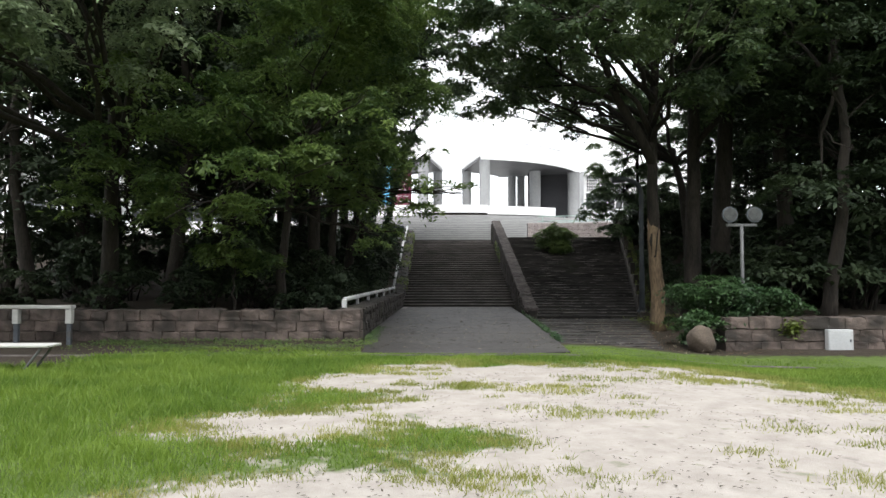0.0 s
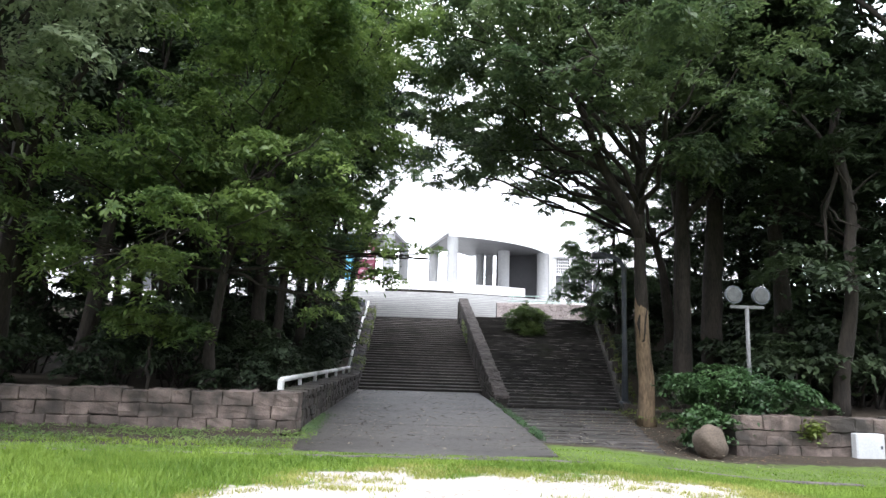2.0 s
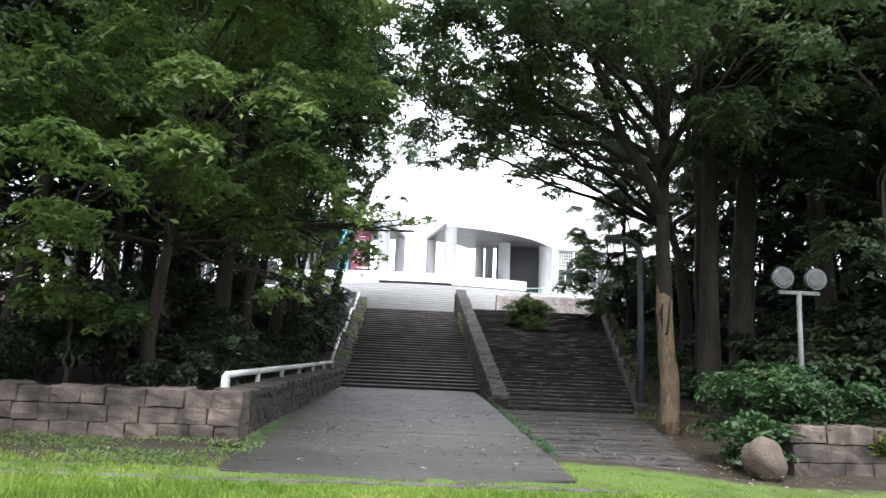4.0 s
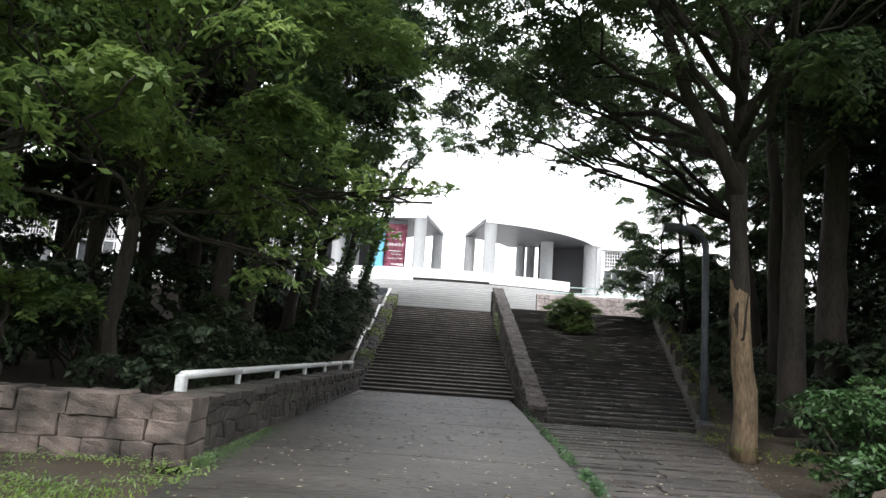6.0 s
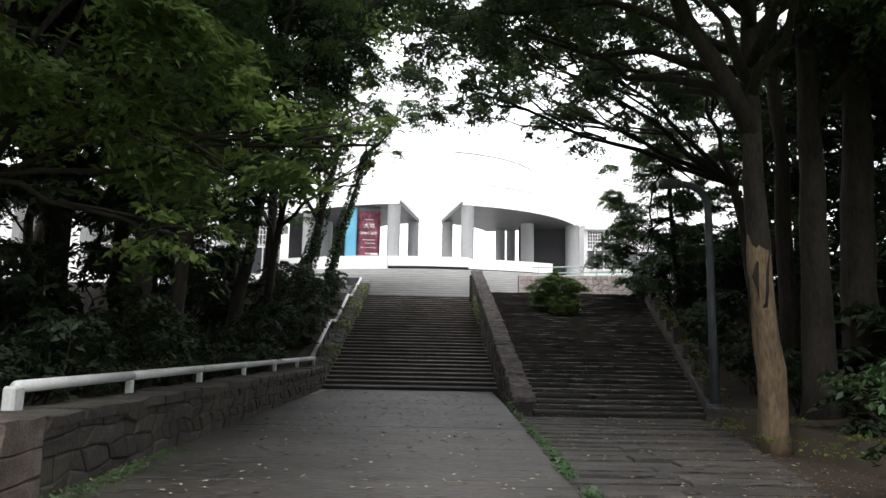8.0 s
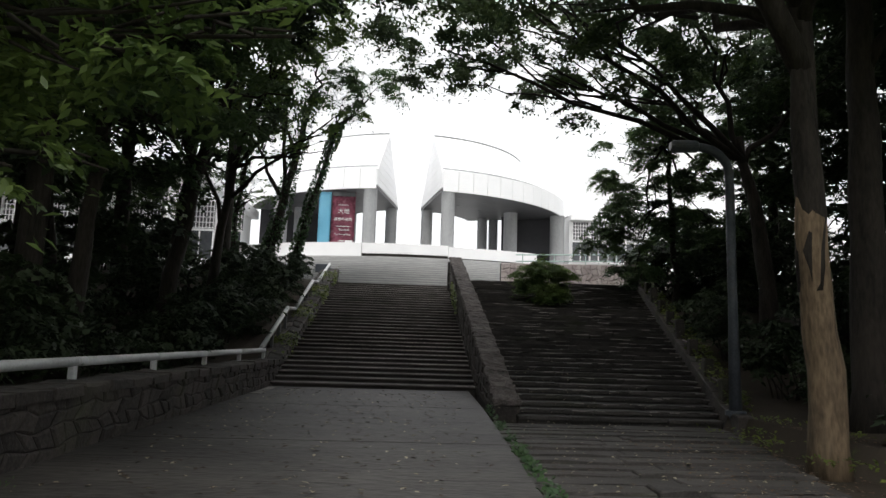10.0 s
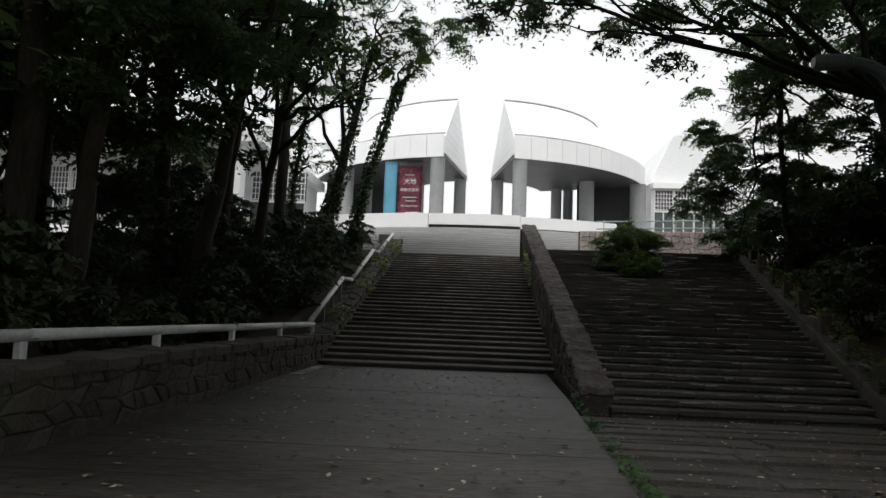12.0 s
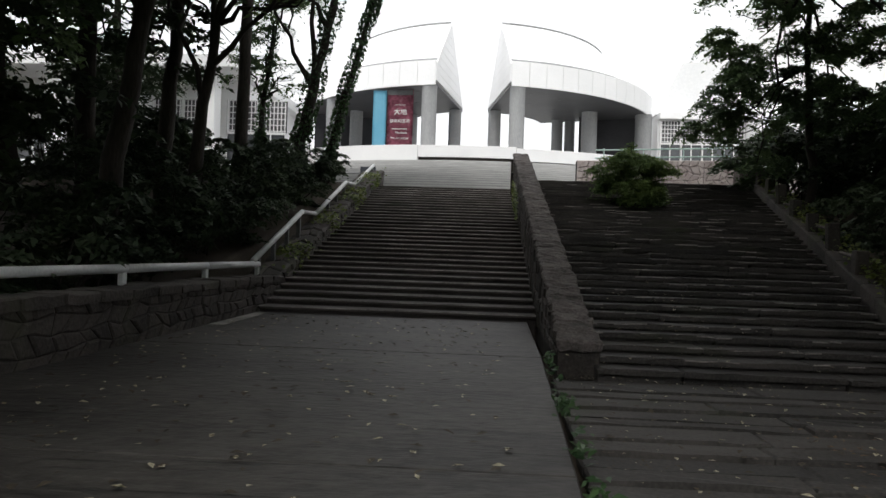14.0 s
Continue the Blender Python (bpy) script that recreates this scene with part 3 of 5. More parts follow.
lobby = arc_solid(12.9, 13.1, 110, 250, PLAZA_Z, 7.3, 24)
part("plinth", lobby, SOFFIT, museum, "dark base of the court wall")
for i, (r, a) in enumerate(((12.3, 18), (11.8, 30), (12.0, 44), (9.5, 24), (9.0, 40), (12.3, -18), (11.8, -32), (9.5, -26))):
    p = polar(r, a, SOFFIT_Z)
    bm = tube([(p.x, p.y, SOFFIT_Z - 0.03), (p.x, p.y, SOFFIT_Z - 0.005)], [0.13, 0.15], 12)
    part("downlight", bm, LAMP_WHITE, museum, "small round ceiling light")


def lattice_bay(parent, x0, x1, y, z0, z1, cells=6):
    """A bay of white lattice over a row of dark windows, facing -y."""
    zm = lerp(z0, z1, 0.5)
    part("window_pane", box((x0 + 0.06, y + 0.06, z0), (x1 - 0.06, y + 0.1, zm)), GLASS, parent, "dark window glass")
    fr = merge(box((x0, y, z0), (x0 + 0.09, y + 0.14, z1)), box((x0, y, zm - 0.07), (x1, y + 0.12, zm + 0.07)), box((x0, y, z0 - 0.05), (x1, y + 0.12, z0 + 0.06)), box(((x0 + x1) / 2 - 0.04, y + 0.01, z0), ((x0 + x1) / 2 + 0.04, y + 0.1, zm)))
    part("window_frame", fr, WHITE_METAL, parent)
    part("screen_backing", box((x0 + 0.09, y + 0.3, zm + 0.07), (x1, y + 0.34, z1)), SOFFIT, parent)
    bars = []
    for k in range(cells + 1):
        xx = lerp(x0 + 0.14, x1 - 0.05, k / cells)
        bars.append(box((xx - 0.025, y + 0.05, zm + 0.1), (xx + 0.025, y + 0.09, z1)))
    for k in range(6):
        zz = lerp(zm + 0.14, z1 - 0.05, k / 5)
        bars.append(box((x0 + 0.1, y + 0.04, zz - 0.025), (x1, y + 0.08, zz + 0.025)))
    part("lattice", merge(*bars), WHITE_METAL, parent, "white square lattice screen")


def gable(parent, x0, x1, y0, y1, z0, z1):
    """A lean-to roof end rising to the right."""
    bm = bmesh.new()
    vs = [bm.verts.new(p) for p in ((x0, y0, z0), (x1, y0, z0), (x1, y0, z1), (lerp(x0, x1, 0.35), y0, z1), (x0, y1, z0), (x1, y1, z0), (x1, y1, z1), (lerp(x0, x1, 0.35), y1, z1))]
    for f in ((0, 1, 2, 3), (7, 6, 5, 4), (0, 4, 5, 1), (1, 5, 6, 2), (2, 6, 7, 3), (3, 7, 4, 0)):
        bm.faces.new([vs[i] for i in f])
    bmesh.ops.recalc_face_normals(bm, faces=bm.faces)
    part("roof", bm, ROOF, parent)


wing = thing("museum_wing", "white museum wing with lattice screens over dark windows", "building")
part("wall", box((15.3, 70.5, 3.0), (40, 84, 12.2)), WHITE_PANEL, wing)
for i in range(4):
    lattice_bay(wing, 15.4 + i * 1.55, 16.95 + i * 1.55, 70.1, 8.2, 11.7)
part("canopy_edge", box((15.3, 69.8, 11.75), (24, 70.6, 12.25), 0.02), WHITE_PANEL, wing)
part("wall_projection", box((21.7, 68.6, 3.0), (30, 70.48, 12.0), 0.02), WHITE_PANEL, wing)
gable(wing, 15.2, 20.8, 70.8, 80, 12.25, 16.3)
gable(wing, 18.5, 34.0, 74, 84, 12.25, 21.0)

lwing = thing("gallery_wing", "white gallery wing with balconies behind the trees", "building")
part("wall", box((-46, 57.2, 3.0), (-11.5, 70, 10.8)), WHITE_PANEL, lwing)
part("base_wall", box((-46, 54.3, 3.0), (-9.0, 54.7, 5.6), 0.02), WHITE_WALL, lwing)
part("roof", box((-46.5, 54.2, 10.8), (-11.0, 70.5, 11.5), 0.03), ROOF, lwing)
for i in range(8):
    x = -44 + i * 4.4
    part("pier", box((x, 55.0, 3.0), (x + 0.8, 55.9, 10.8), 0.02), WHITE_PANEL, lwing)
    for k in range(2):
        lattice_bay(lwing, x + 0.85 + k * 1.75, x + 2.55 + k * 1.75, 56.6, 5.8, 9.6, 7)
handrail = thing("terrace_rail", "pale green tubular rail on the terrace", "railing")
for z in (5.05, 5.35):
    part("rail", tube([(6.6, 44.2 + 0.1, z - 0.12), (11.4, 43.9, z)], [0.03, 0.03], 8), TEAL, handrail)
for i in range(4):
    x = 6.9 + i * 1.45
    part("baluster", tube([(x, 44.2, 4.7), (x, 44.2, 5.3)], [0.022, 0.022], 6), TEAL, handrail)
ramp_rail = thing("ramp_rail", "pale green tubular rail rising along a ramp", "railing")
part("rail", tube([(8.5, 47.5, 5.1), (22, 48.5, 5.9)], [0.035, 0.035], 8), TEAL, ramp_rail)
for i in range(8):
    u = i / 7
    part("baluster", tube([(lerp(8.5, 22, u), lerp(47.5, 48.5, u), 3.6), (lerp(8.5, 22, u), lerp(47.5, 48.5, u), lerp(5.1, 5.9, u))], [0.025, 0.025], 6), TEAL, ramp_rail)

# ---- banners under the soffit ----
def banner(name, label, x0, x1, z0, z1, y, mat):
    t = thing(name, label, "banner", at=((x0 + x1) / 2, y, z0))
    w, h = x1 - x0, z1 - z0
    bm = bmesh.new()
    nx, nz = 6, 14
    g = [[bm.verts.new((lerp(-w / 2, w / 2, i / nx), 0.03 * math.sin(3.1 * i / nx + k * 0.5), lerp(0, h, k / nz))) for i in range(nx + 1)] for k in range(nz + 1)]
    for k in range(nz):
        for i in range(nx):
            bm.faces.new((g[k][i], g[k][i + 1], g[k + 1][i + 1], g[k + 1][i]))
    bmesh.ops.solidify(bm, geom=bm.faces, thickness=0.01)
    part("cloth", bm, mat, t, smooth=True)
    part("top_bar", tube([(-w / 2 - 0.03, 0, h), (w / 2 + 0.03, 0, h)], [0.03, 0.03], 8), LAMP_WHITE, t)
    return t


def words(body, size, x, z, parent, name="lettering"):
    c = bpy.data.curves.new(name, "FONT")
    c.body, c.size, c.align_x, c.extrude = body, size, "CENTER", 0.004
    tmp = bpy.data.objects.new(name, c)
    me = bpy.data.meshes.new_from_object(tmp)
    bpy.data.objects.remove(tmp)
    me.materials.clear()
    me.materials.append(INK)
    ob = part(name, me, parent=parent)
    ob.rotation_euler = (radians(90), 0, 0)
    ob.location = (x, -0.06, z)
    return ob


banner("blue_banner", "plain light blue hanging banner between columns", -5.1, -4.2, 7.2, 11.95, 63.5, BLUE)
poster = banner("exhibition_banner", "maroon exhibition banner with white lettering", -4.12, -2.4, 7.2, 12.0, 63.45, RED)
words("大", 0.44, -0.2, 3.15, poster)
words("地", 0.44, 0.24, 3.15, poster)
words("宿命の芸術", 0.27, 0.0, 2.6, poster)
words("The Earth", 0.2, 0.1, 1.85, poster)
words("The Art of Fate", 0.19, 0.0, 1.5, poster)
for z, w, h in ((3.75, 0.7, 0.03), (2.15, 1.0, 0.035), (1.05, 0.5, 0.06)):
    part("print_line", box((-w / 2, -0.07, z), (w / 2, -0.055, z + h)), INK, poster)
part("print_block", box((0.2, -0.07, 1.0), (0.75, -0.055, 1.14)), INK, poster)
part("print_head", box((-0.84, -0.062, 4.42), (0.84, -0.05, 4.75)), LAMP_WHITE, poster, "pale printed band")


# ---- stone walls ----
def rubble(parent, P, n, nu, nv, mat, seed, proud=0.05, jitter=0.28, name="stone", joint=0.965):
    """Irregular stones over a face P(u, v), u and v from 0 to 1, n its outward normal."""
    r = np.random.default_rng(seed)
    n = Vector(n)
    pts = {}
    for j in range(nv + 1):
        for i in range(nu + 1):
            u, v = i / nu, j / nv
            if 0 < i < nu:
                u += (r.random() - 0.5) * 2 * jitter / nu + (0.25 if j % 2 else -0.25) / nu
            if 0 < j < nv:
                v += (r.random() - 0.5) * 2 * jitter / nv
            pts[i, j] = Vector(P(u, v))
    for j in range(nv):
        for i in range(nu):
            q = [pts[i, j], pts[i + 1, j], pts[i + 1, j + 1], pts[i, j + 1]]
            c = sum(q, Vector()) / 4
            d = proud * (0.5 + r.random())
            base = [c + (p - c) * 0.99 - n * 0.03 for p in q]
            mid = [c + (p - c) * joint + n * d * 0.55 for p in q]
            top = [c + (p - c) * (0.68 + 0.1 * r.random()) + n * d for p in q]
            verts = base + mid + top
            faces = [(8, 9, 10, 11)] + [(k, (k + 1) % 4, 4 + (k + 1) % 4, 4 + k) for k in range(4)] + [(4 + k, 4 + (k + 1) % 4, 8 + (k + 1) % 4, 8 + k) for k in range(4)]
            part(name, mesh_from(name, verts, faces, mat), parent=parent)


def block(parent, lo, hi, mat, r, name="stone_block", j=0.014):
    bm = box(lo, hi, 0.016)
    for v in bm.verts:
        v.co += Vector((r.random() - 0.5, r.random() - 0.5, r.random() - 0.5)) * 2 * j
    long = [e for e in bm.edges if e.calc_length() > 0.1]
    bmesh.ops.subdivide_edges(bm, edges=long, cuts=2, use_grid_fill=True)
    for v in bm.verts:  # hewn faces
        v.co += Vector((0.3 * noise.noise(v.co * 5), noise.noise(v.co * 8 + Vector((3, 0, 0))), noise.noise(v.co * 6 + Vector((0, 7, 0))))) * 0.03
    part(name, bm, mat, parent)


def coursed(parent, x0, x1, y0, thick, z0, z1, courses, length, mat, seed):
    r = np.random.default_rng(seed)
    h = (z1 - z0) / courses
    for k in range(courses):
        x = x1
        while x > x0:
            w = length * (0.75 + 0.5 * r.random())
            a = max(x0, x - w)
            d = 0.03 * r.random()
            block(parent, (a + 0.004, y0 + d, z0 + k * h + 0.003), (x - 0.004, y0 + thick, z0 + (k + 1) * h - 0.003 + (0.05 * (r.random() - 0.5) if k == courses - 1 else 0)), mat, r)
            x = a


front_wall = thing("wall_left_front", "low wall of rough pink granite blocks", "stone wall", kind="structure")
part("core", box((-15.9, 16.62, -0.4), (-2.0, 17.05, 0.55)), MORTAR, front_wall)
coursed(front_wall, -16, -1.86, 16.5, 0.62, -0.16, 0.62, 3, 0.5, GRANITE, 3)
side_wall = thing("wall_left_path", "low mossy stone wall along the path", "stone wall", kind="structure")
part("core", prism([(-2.45, 17.1), (wall_x(17.1) - 0.05, 17.1), (wall_x(32.4) - 0.05, 32.4), (-2.35, 32.4)], -0.4, 0.57), MORTAR, side_wall)
rubble(side_wall, lambda u, v: (wall_x(17.1 + 15.2 * u) - 0.04, 17.1 + 15.2 * u, lerp(path_z(17.1 + 15.2 * u) - 0.05, 0.6, v)), (1, 0, 0), 58, 4, RUBBLE, 11, 0.035)
r = np.random.default_rng(21)
for i in range(24):
    a, b = 17.12 + i * 0.635, 17.12 + (i + 1) * 0.635
    x = float(wall_x(a))
    block(side_wall, (x - 0.62, a + 0.006, 0.5), (x + 0.03, b - 0.006, 0.63), RUBBLE, r, "coping_stone")


def stair_wall_z(y):
    return 0.62 + np.clip((y - 32.3) / 13.4, 0, 1) * 3.83


stair_wall = thing("wall_left_stairs", "sloping rubble stone wall beside the stairs, ivy on its top", "stone wall", kind="structure")
bm = bmesh.new()
sec = [(y, 0.0 if y < 32 else -0.3, float(stair_wall_z(y)) - 0.05) for y in (32.3, 36, 40, 44, 45.7, 46.2)]
sec[-1] = (46.2, 3.3, 4.1)
ring = [[bm.verts.new((-2.3, y, z0)), bm.verts.new((-1.6, y, z0)), bm.verts.new((-1.6, y, z1)), bm.verts.new((-2.3, y, z1))] for y, z0, z1 in sec]
for p, q in zip(ring, ring[1:]):
    for k in range(4):
        bm.faces.new((p[k], p[(k + 1) % 4], q[(k + 1) % 4], q[k]))
bm.faces.new(ring[0][::-1])
bm.faces.new(ring[-1])
bmesh.ops.recalc_face_normals(bm, faces=bm.faces)
part("core", bm, MORTAR, stair_wall)


def left_face(u, v):
    y = 32.3 + 13.7 * u
    lo = max(-0.05, (y - FOOT_Y) / (TOP_Y - FOOT_Y) * TOP_Z - 0.35)
    return (-1.6, y, lerp(lo, float(stair_wall_z(y)), v))


rubble(stair_wall, left_face, (1, 0, 0), 50, 4, RUBBLE, 31, 0.05)
rubble(stair_wall, lambda u, v: (lerp(-2.32, -1.56, v), 32.3 + 13.6 * u, float(stair_wall_z(32.3 + 13.6 * u)) - 0.04), (0, -0.27, 0.96), 26, 2, RUBBLE, 33, 0.05)


def mid_z(y):
    return 0.1 + (y - 27.2) / 16.4 * 4.82


mid_wall = thing("wall_between_stairs", "sloping rubble wall with grey granite coping between the stairs", "stone wall", kind="structure")
bm = bmesh.new()
ring = [[bm.verts.new((3.58, y, z0)), bm.verts.new((4.0, y, z0)), bm.verts.new((4.0, y, float(mid_z(y)) - 0.12)), bm.verts.new((3.58, y, float(mid_z(y)) - 0.12))] for y, z0 in ((27.4, -0.5), (31, -0.4), (36, 0.6), (43.5, 2.4))]
for p, q in zip(ring, ring[1:]):
    for k in range(4):
        bm.faces.new((p[k], p[(k + 1) % 4], q[(k + 1) % 4], q[k]))
bm.faces.new(ring[0][::-1])
bm.faces.new(ring[-1])
bmesh.ops.recalc_face_normals(bm, faces=bm.faces)
part("core", bm, MORTAR, mid_wall)


def mid_face(x):
    def P(u, v):
        y = 27.35 + 16.2 * u
        base = max(-0.1, (y - FOOT_Y) / (TOP_Y - FOOT_Y) * TOP_Z - 0.35) if x < 3.8 else float(old_z(y)) - 0.3
        return (x, y, lerp(base, float(mid_z(y)) - 0.1, v))
    return P


rubble(mid_wall, mid_face(3.58), (-1, 0, 0), 52, 4, RUBBLE, 41, 0.04)
rubble(mid_wall, mid_face(4.0), (1, 0, 0), 40, 2, RUBBLE, 43, 0.05)
rubble(mid_wall, lambda u, v: (lerp(3.52, 4.0, u), 27.36, lerp(-0.36, float(mid_z(27.4)) - 0.1, v)), (0, -1, 0), 1, 1, RUBBLE, 44, 0.04)
rubble(mid_wall, lambda u, v: (lerp(3.45, 4.1, u), 43.56, lerp(2.6, 4.7, v)), (0, 1, 0), 2, 4, RUBBLE, 45, 0.04)
r = np.random.default_rng(47)
for i in range(50):
    a, b = 27.3 + i * 0.326, 27.3 + (i + 1) * 0.326 + 0.004
    bm = bmesh.new()
    for yy in (a, b):
        for xx, dz in ((3.53, -0.14), (4.06, -0.14), (4.06, 0.0), (3.53, 0.0)):
            bm.verts.new((xx + 0.02 * (r.random() - 0.5), yy, float(mid_z(yy)) + dz + 0.035 * (r.random() - 0.5)))
    v = list(bm.verts)
    for f in ((3, 2, 1, 0), (4, 5, 6, 7), (0, 1, 5, 4), (1, 2, 6, 5), (2, 3, 7, 6), (3, 0, 4, 7)):
        bm.faces.new([v[k] for k in f])
    bmesh.ops.recalc_face_normals(bm, faces=bm.faces)
    bmesh.ops.bevel(bm, geom=bm.edges[:], offset=0.025, segments=1, affect="EDGES")
    bmesh.ops.subdivide_edges(bm, edges=bm.edges[:], cuts=3, use_grid_fill=True)
    for q in bm.verts:
        q.co += Vector((noise.noise(q.co * 7), 0.4 * noise.noise(q.co * 7 + Vector((9, 0, 0))), noise.noise(q.co * 9 + Vector((0, 5, 0))))) * 0.045
    part("coping_stone", bm, COPING, mid_wall)

terrace_wall = thing("wall_terrace", "pink rubble stone wall at the head of the old stairs", "stone wall", kind="structure")
part("core", prism([(5.9, 44.06), (11.3, 43.2), (11.3, 43.6), (5.9, 44.4)], 3.0, 4.78), MORTAR, terrace_wall)
rubble(terrace_wall, lambda u, v: (lerp(5.9, 11.3, u), lerp(44.04, 43.18, u), lerp(3.7, 4.8, v)), (-0.157, -0.988, 0), 26, 5, PINK_RUBBLE, 51, 0.035, 0.4, joint=0.88)
pier = tagged(part("gate_pier", box((11.25, 42.6, 3.4), (11.85, 43.2, 4.95), 0.03), COPING), "dark square stone pier at the stair head", "stone pier", kind="structure")
far_wall = thing("wall_far_terrace", "pink rubble wall beyond the terrace", "stone wall", kind="structure")
part("core", box((11.5, 49.05, 3.0), (26, 49.4, 5.2)), MORTAR, far_wall)
rubble(far_wall, lambda u, v: (lerp(11.5, 26, u), 49.03, lerp(3.6, 5.25, v)), (0, -1, 0), 26, 3, PINK_RUBBLE, 53, 0.03, 0.36)

kerb_r = thing("kerb_right", "sloping stone kerb along the old stairs, overgrown", "kerb", kind="structure")
for i in range(22):
    a, b = 26.0 + i * 0.71, 26.0 + (i + 1) * 0.71 - 0.012
    x = old_edge(a)
    z = float(old_z(a)) + 0.3
    z2 = float(old_z(b)) + 0.3
    part("kerb_stone", prism([(x, a, 0), (x + 0.32, a, 0), (old_edge(b) + 0.32, b, z2 - z), (old_edge(b), b, z2 - z)], z - 0.8, z, 0.02), RUBBLE, kerb_r)

guard = thing("kerb_railing", "broken mossy stone posts with leaning rails beside the old stairs", "railing")
r = np.random.default_rng(49)
for i in range(9):
    y = 27.6 + i * 1.62
    x, z = old_edge(y) + 0.17, float(old_z(y)) + 0.26
    tall = 0.42 + 0.16 * r.random()
    bm = box((-0.11, -0.1, -0.1), (0.11, 0.1, tall), 0.02, pose(x, y, z, 4 * r.random() - 2, 5 * r.random() - 2.5, 20 * r.random() - 10))
    part("post", bm, RUBBLE, guard)
    if i % 3 != 1:
        part("rail", tube([(x, y + 0.08, z + tall - 0.12), (x + 0.12, y + 0.9, z + tall - 0.1 + 0.1 * r.random())], [0.035, 0.03], 8), COPING, guard, "pale broken rail")

right_wall = thing("wall_right_front", "low wall of rough pink granite blocks", "stone wall", kind="structure")
part("core", box((7.3, 17.05, -0.8), (21.9, 17.4, 0.36)), MORTAR, right_wall)
coursed(right_wall, 7.18, 22, 16.92, 0.6, -0.5, 0.42, 3, 0.55, GRANITE, 7)

# ---- white rail on the wall ----
rail = thing("handrail", "white painted tubular handrail on the stone wall", "handrail")
def rail_x(y):
    return float(wall_x(y)) - 0.52
ys = [17.5, 19.9, 22.4, 24.9, 27.4, 29.9, 32.4]
part("end_post", box((rail_x(17.5) - 0.06, 17.38, 0.6), (rail_x(17.5) + 0.06, 17.56, 0.85), 0.02), WHITE_PIPE, rail)
for a, b in zip(ys, ys[1:]):
    part("rail", tube([(rail_x(a), a, 0.84), (rail_x(b), b - 0.02, 0.84)], [0.06, 0.06], 12), WHITE_PIPE, rail, smooth=True)
    part("bracket", box((rail_x(b) - 0.04, b - 0.12, 0.6), (rail_x(b) + 0.04, b - 0.02, 0.79), 0.01), WHITE_PIPE, rail)
bends = [(32.1, 0.92), (35.6, 2.12), (37.0, 2.16), (40.85, 3.43), (42.3, 3.52), (46.2, 4.7)]
for k, ((a, za), (b, zb)) in enumerate(zip(bends, bends[1:])):
    level = k % 2
    part("joint" if level else "rail", tube([(-2.04, a, za), (-2.04, b, zb)], [0.05, 0.05] if level else [0.062, 0.062], 12), WHITE_PIPE, rail, smooth=True)
    for u in (() if level else (0.08, 0.36, 0.64, 0.92)):
        yy = lerp(a, b, u)
        low = float(stair_wall_z(yy)) - 0.03
        part("bracket", box((-2.08, yy - 0.05, low), (-2.0, yy + 0.05, max(low + 0.05, lerp(za, zb, u) - 0.03))), LAMP_WHITE, rail)

# ---- lamps, bench, boxes ----
lamp = thing("flood_lamp", "grey twin flood lamp on a slim pole", "street lamp", at=(8.4, 18.6, 0.0))
part("pole", tube([(0, 0, -0.25), (0, 0, 1.2), (0, 0, 2.86)], [0.055, 0.05, 0.045], 12), LAMP_WHITE, lamp, smooth=True)
part("crossbar", box((-0.42, -0.04, 2.8), (0.42, 0.04, 2.88), 0.012), LAMP_WHITE, lamp)
for x in (-0.34, 0.34):
    head = part("lamp_head", tube([(x, 0.16, 3.13), (x, 0.1, 3.13), (x, -0.04, 3.13), (x, -0.07, 3.13)], [0.1, 0.17, 0.22, 0.215], 24), POST, lamp, smooth=False)
    part("lens", tube([(x, -0.068, 3.13), (x, -0.085, 3.13)], [0.19, 0.17], 24), LAMP_GLASS, head, "frosted round lens")
    part("yoke", tube([(x, 0.02, 2.86), (x, 0.02, 2.96)], [0.03, 0.03], 8), LAMP_WHITE, lamp)

post = thing("curved_lamp_post", "blue-grey steel lamp post with a curved arm", "street lamp", at=(8.05, 26.6, 0.05))
pts = [(0, 0, -0.1), (0, 0, 2), (0, 0, 4.4)] + [(-0.55 + 0.55 * math.cos(a), 0, 4.6 + 0.55 * math.sin(a)) for a in np.linspace(0.1, 1.45, 6)] + [(-0.75, 0, 5.17)]
part("pole", tube(pts, [0.12] + [0.088] * (len(pts) - 1), 14), POST, post, smooth=True)
part("base_plate", tube([(0, 0, -0.05), (0, 0, 0.04)], [0.19, 0.19], 16), POST, post)
part("lamp_head", tube([(-0.6, 0, 5.17), (-0.66, 0, 5.17), (-1.12, 0, 5.15), (-1.16, 0, 5.15)], [0.07, 0.12, 0.13, 0.1], 16), POST, post, smooth=False)
part("lens", tube([(-1.16, 0, 5.15), (-1.19, 0, 5.15)], [0.1, 0.08], 14), LAMP_GLASS, post, "pale end lens")

cabinet = thing("meter_box", "pale grey metal meter box against the wall", "metal box", at=(9.98, 16.83, -0.44))
part("case", box((-0.31, -0.1, -0.1), (0.31, 0.08, 0.56), 0.012), BOX_GREY, cabinet)
part("lid", box((-0.29, -0.118, 0.02), (0.29, -0.1, 0.53), 0.006), BOX_GREY, cabinet)
part("latch", box((0.2, -0.135, 0.26), (0.24, -0.118, 0.33), 0.004), POST, cabinet)

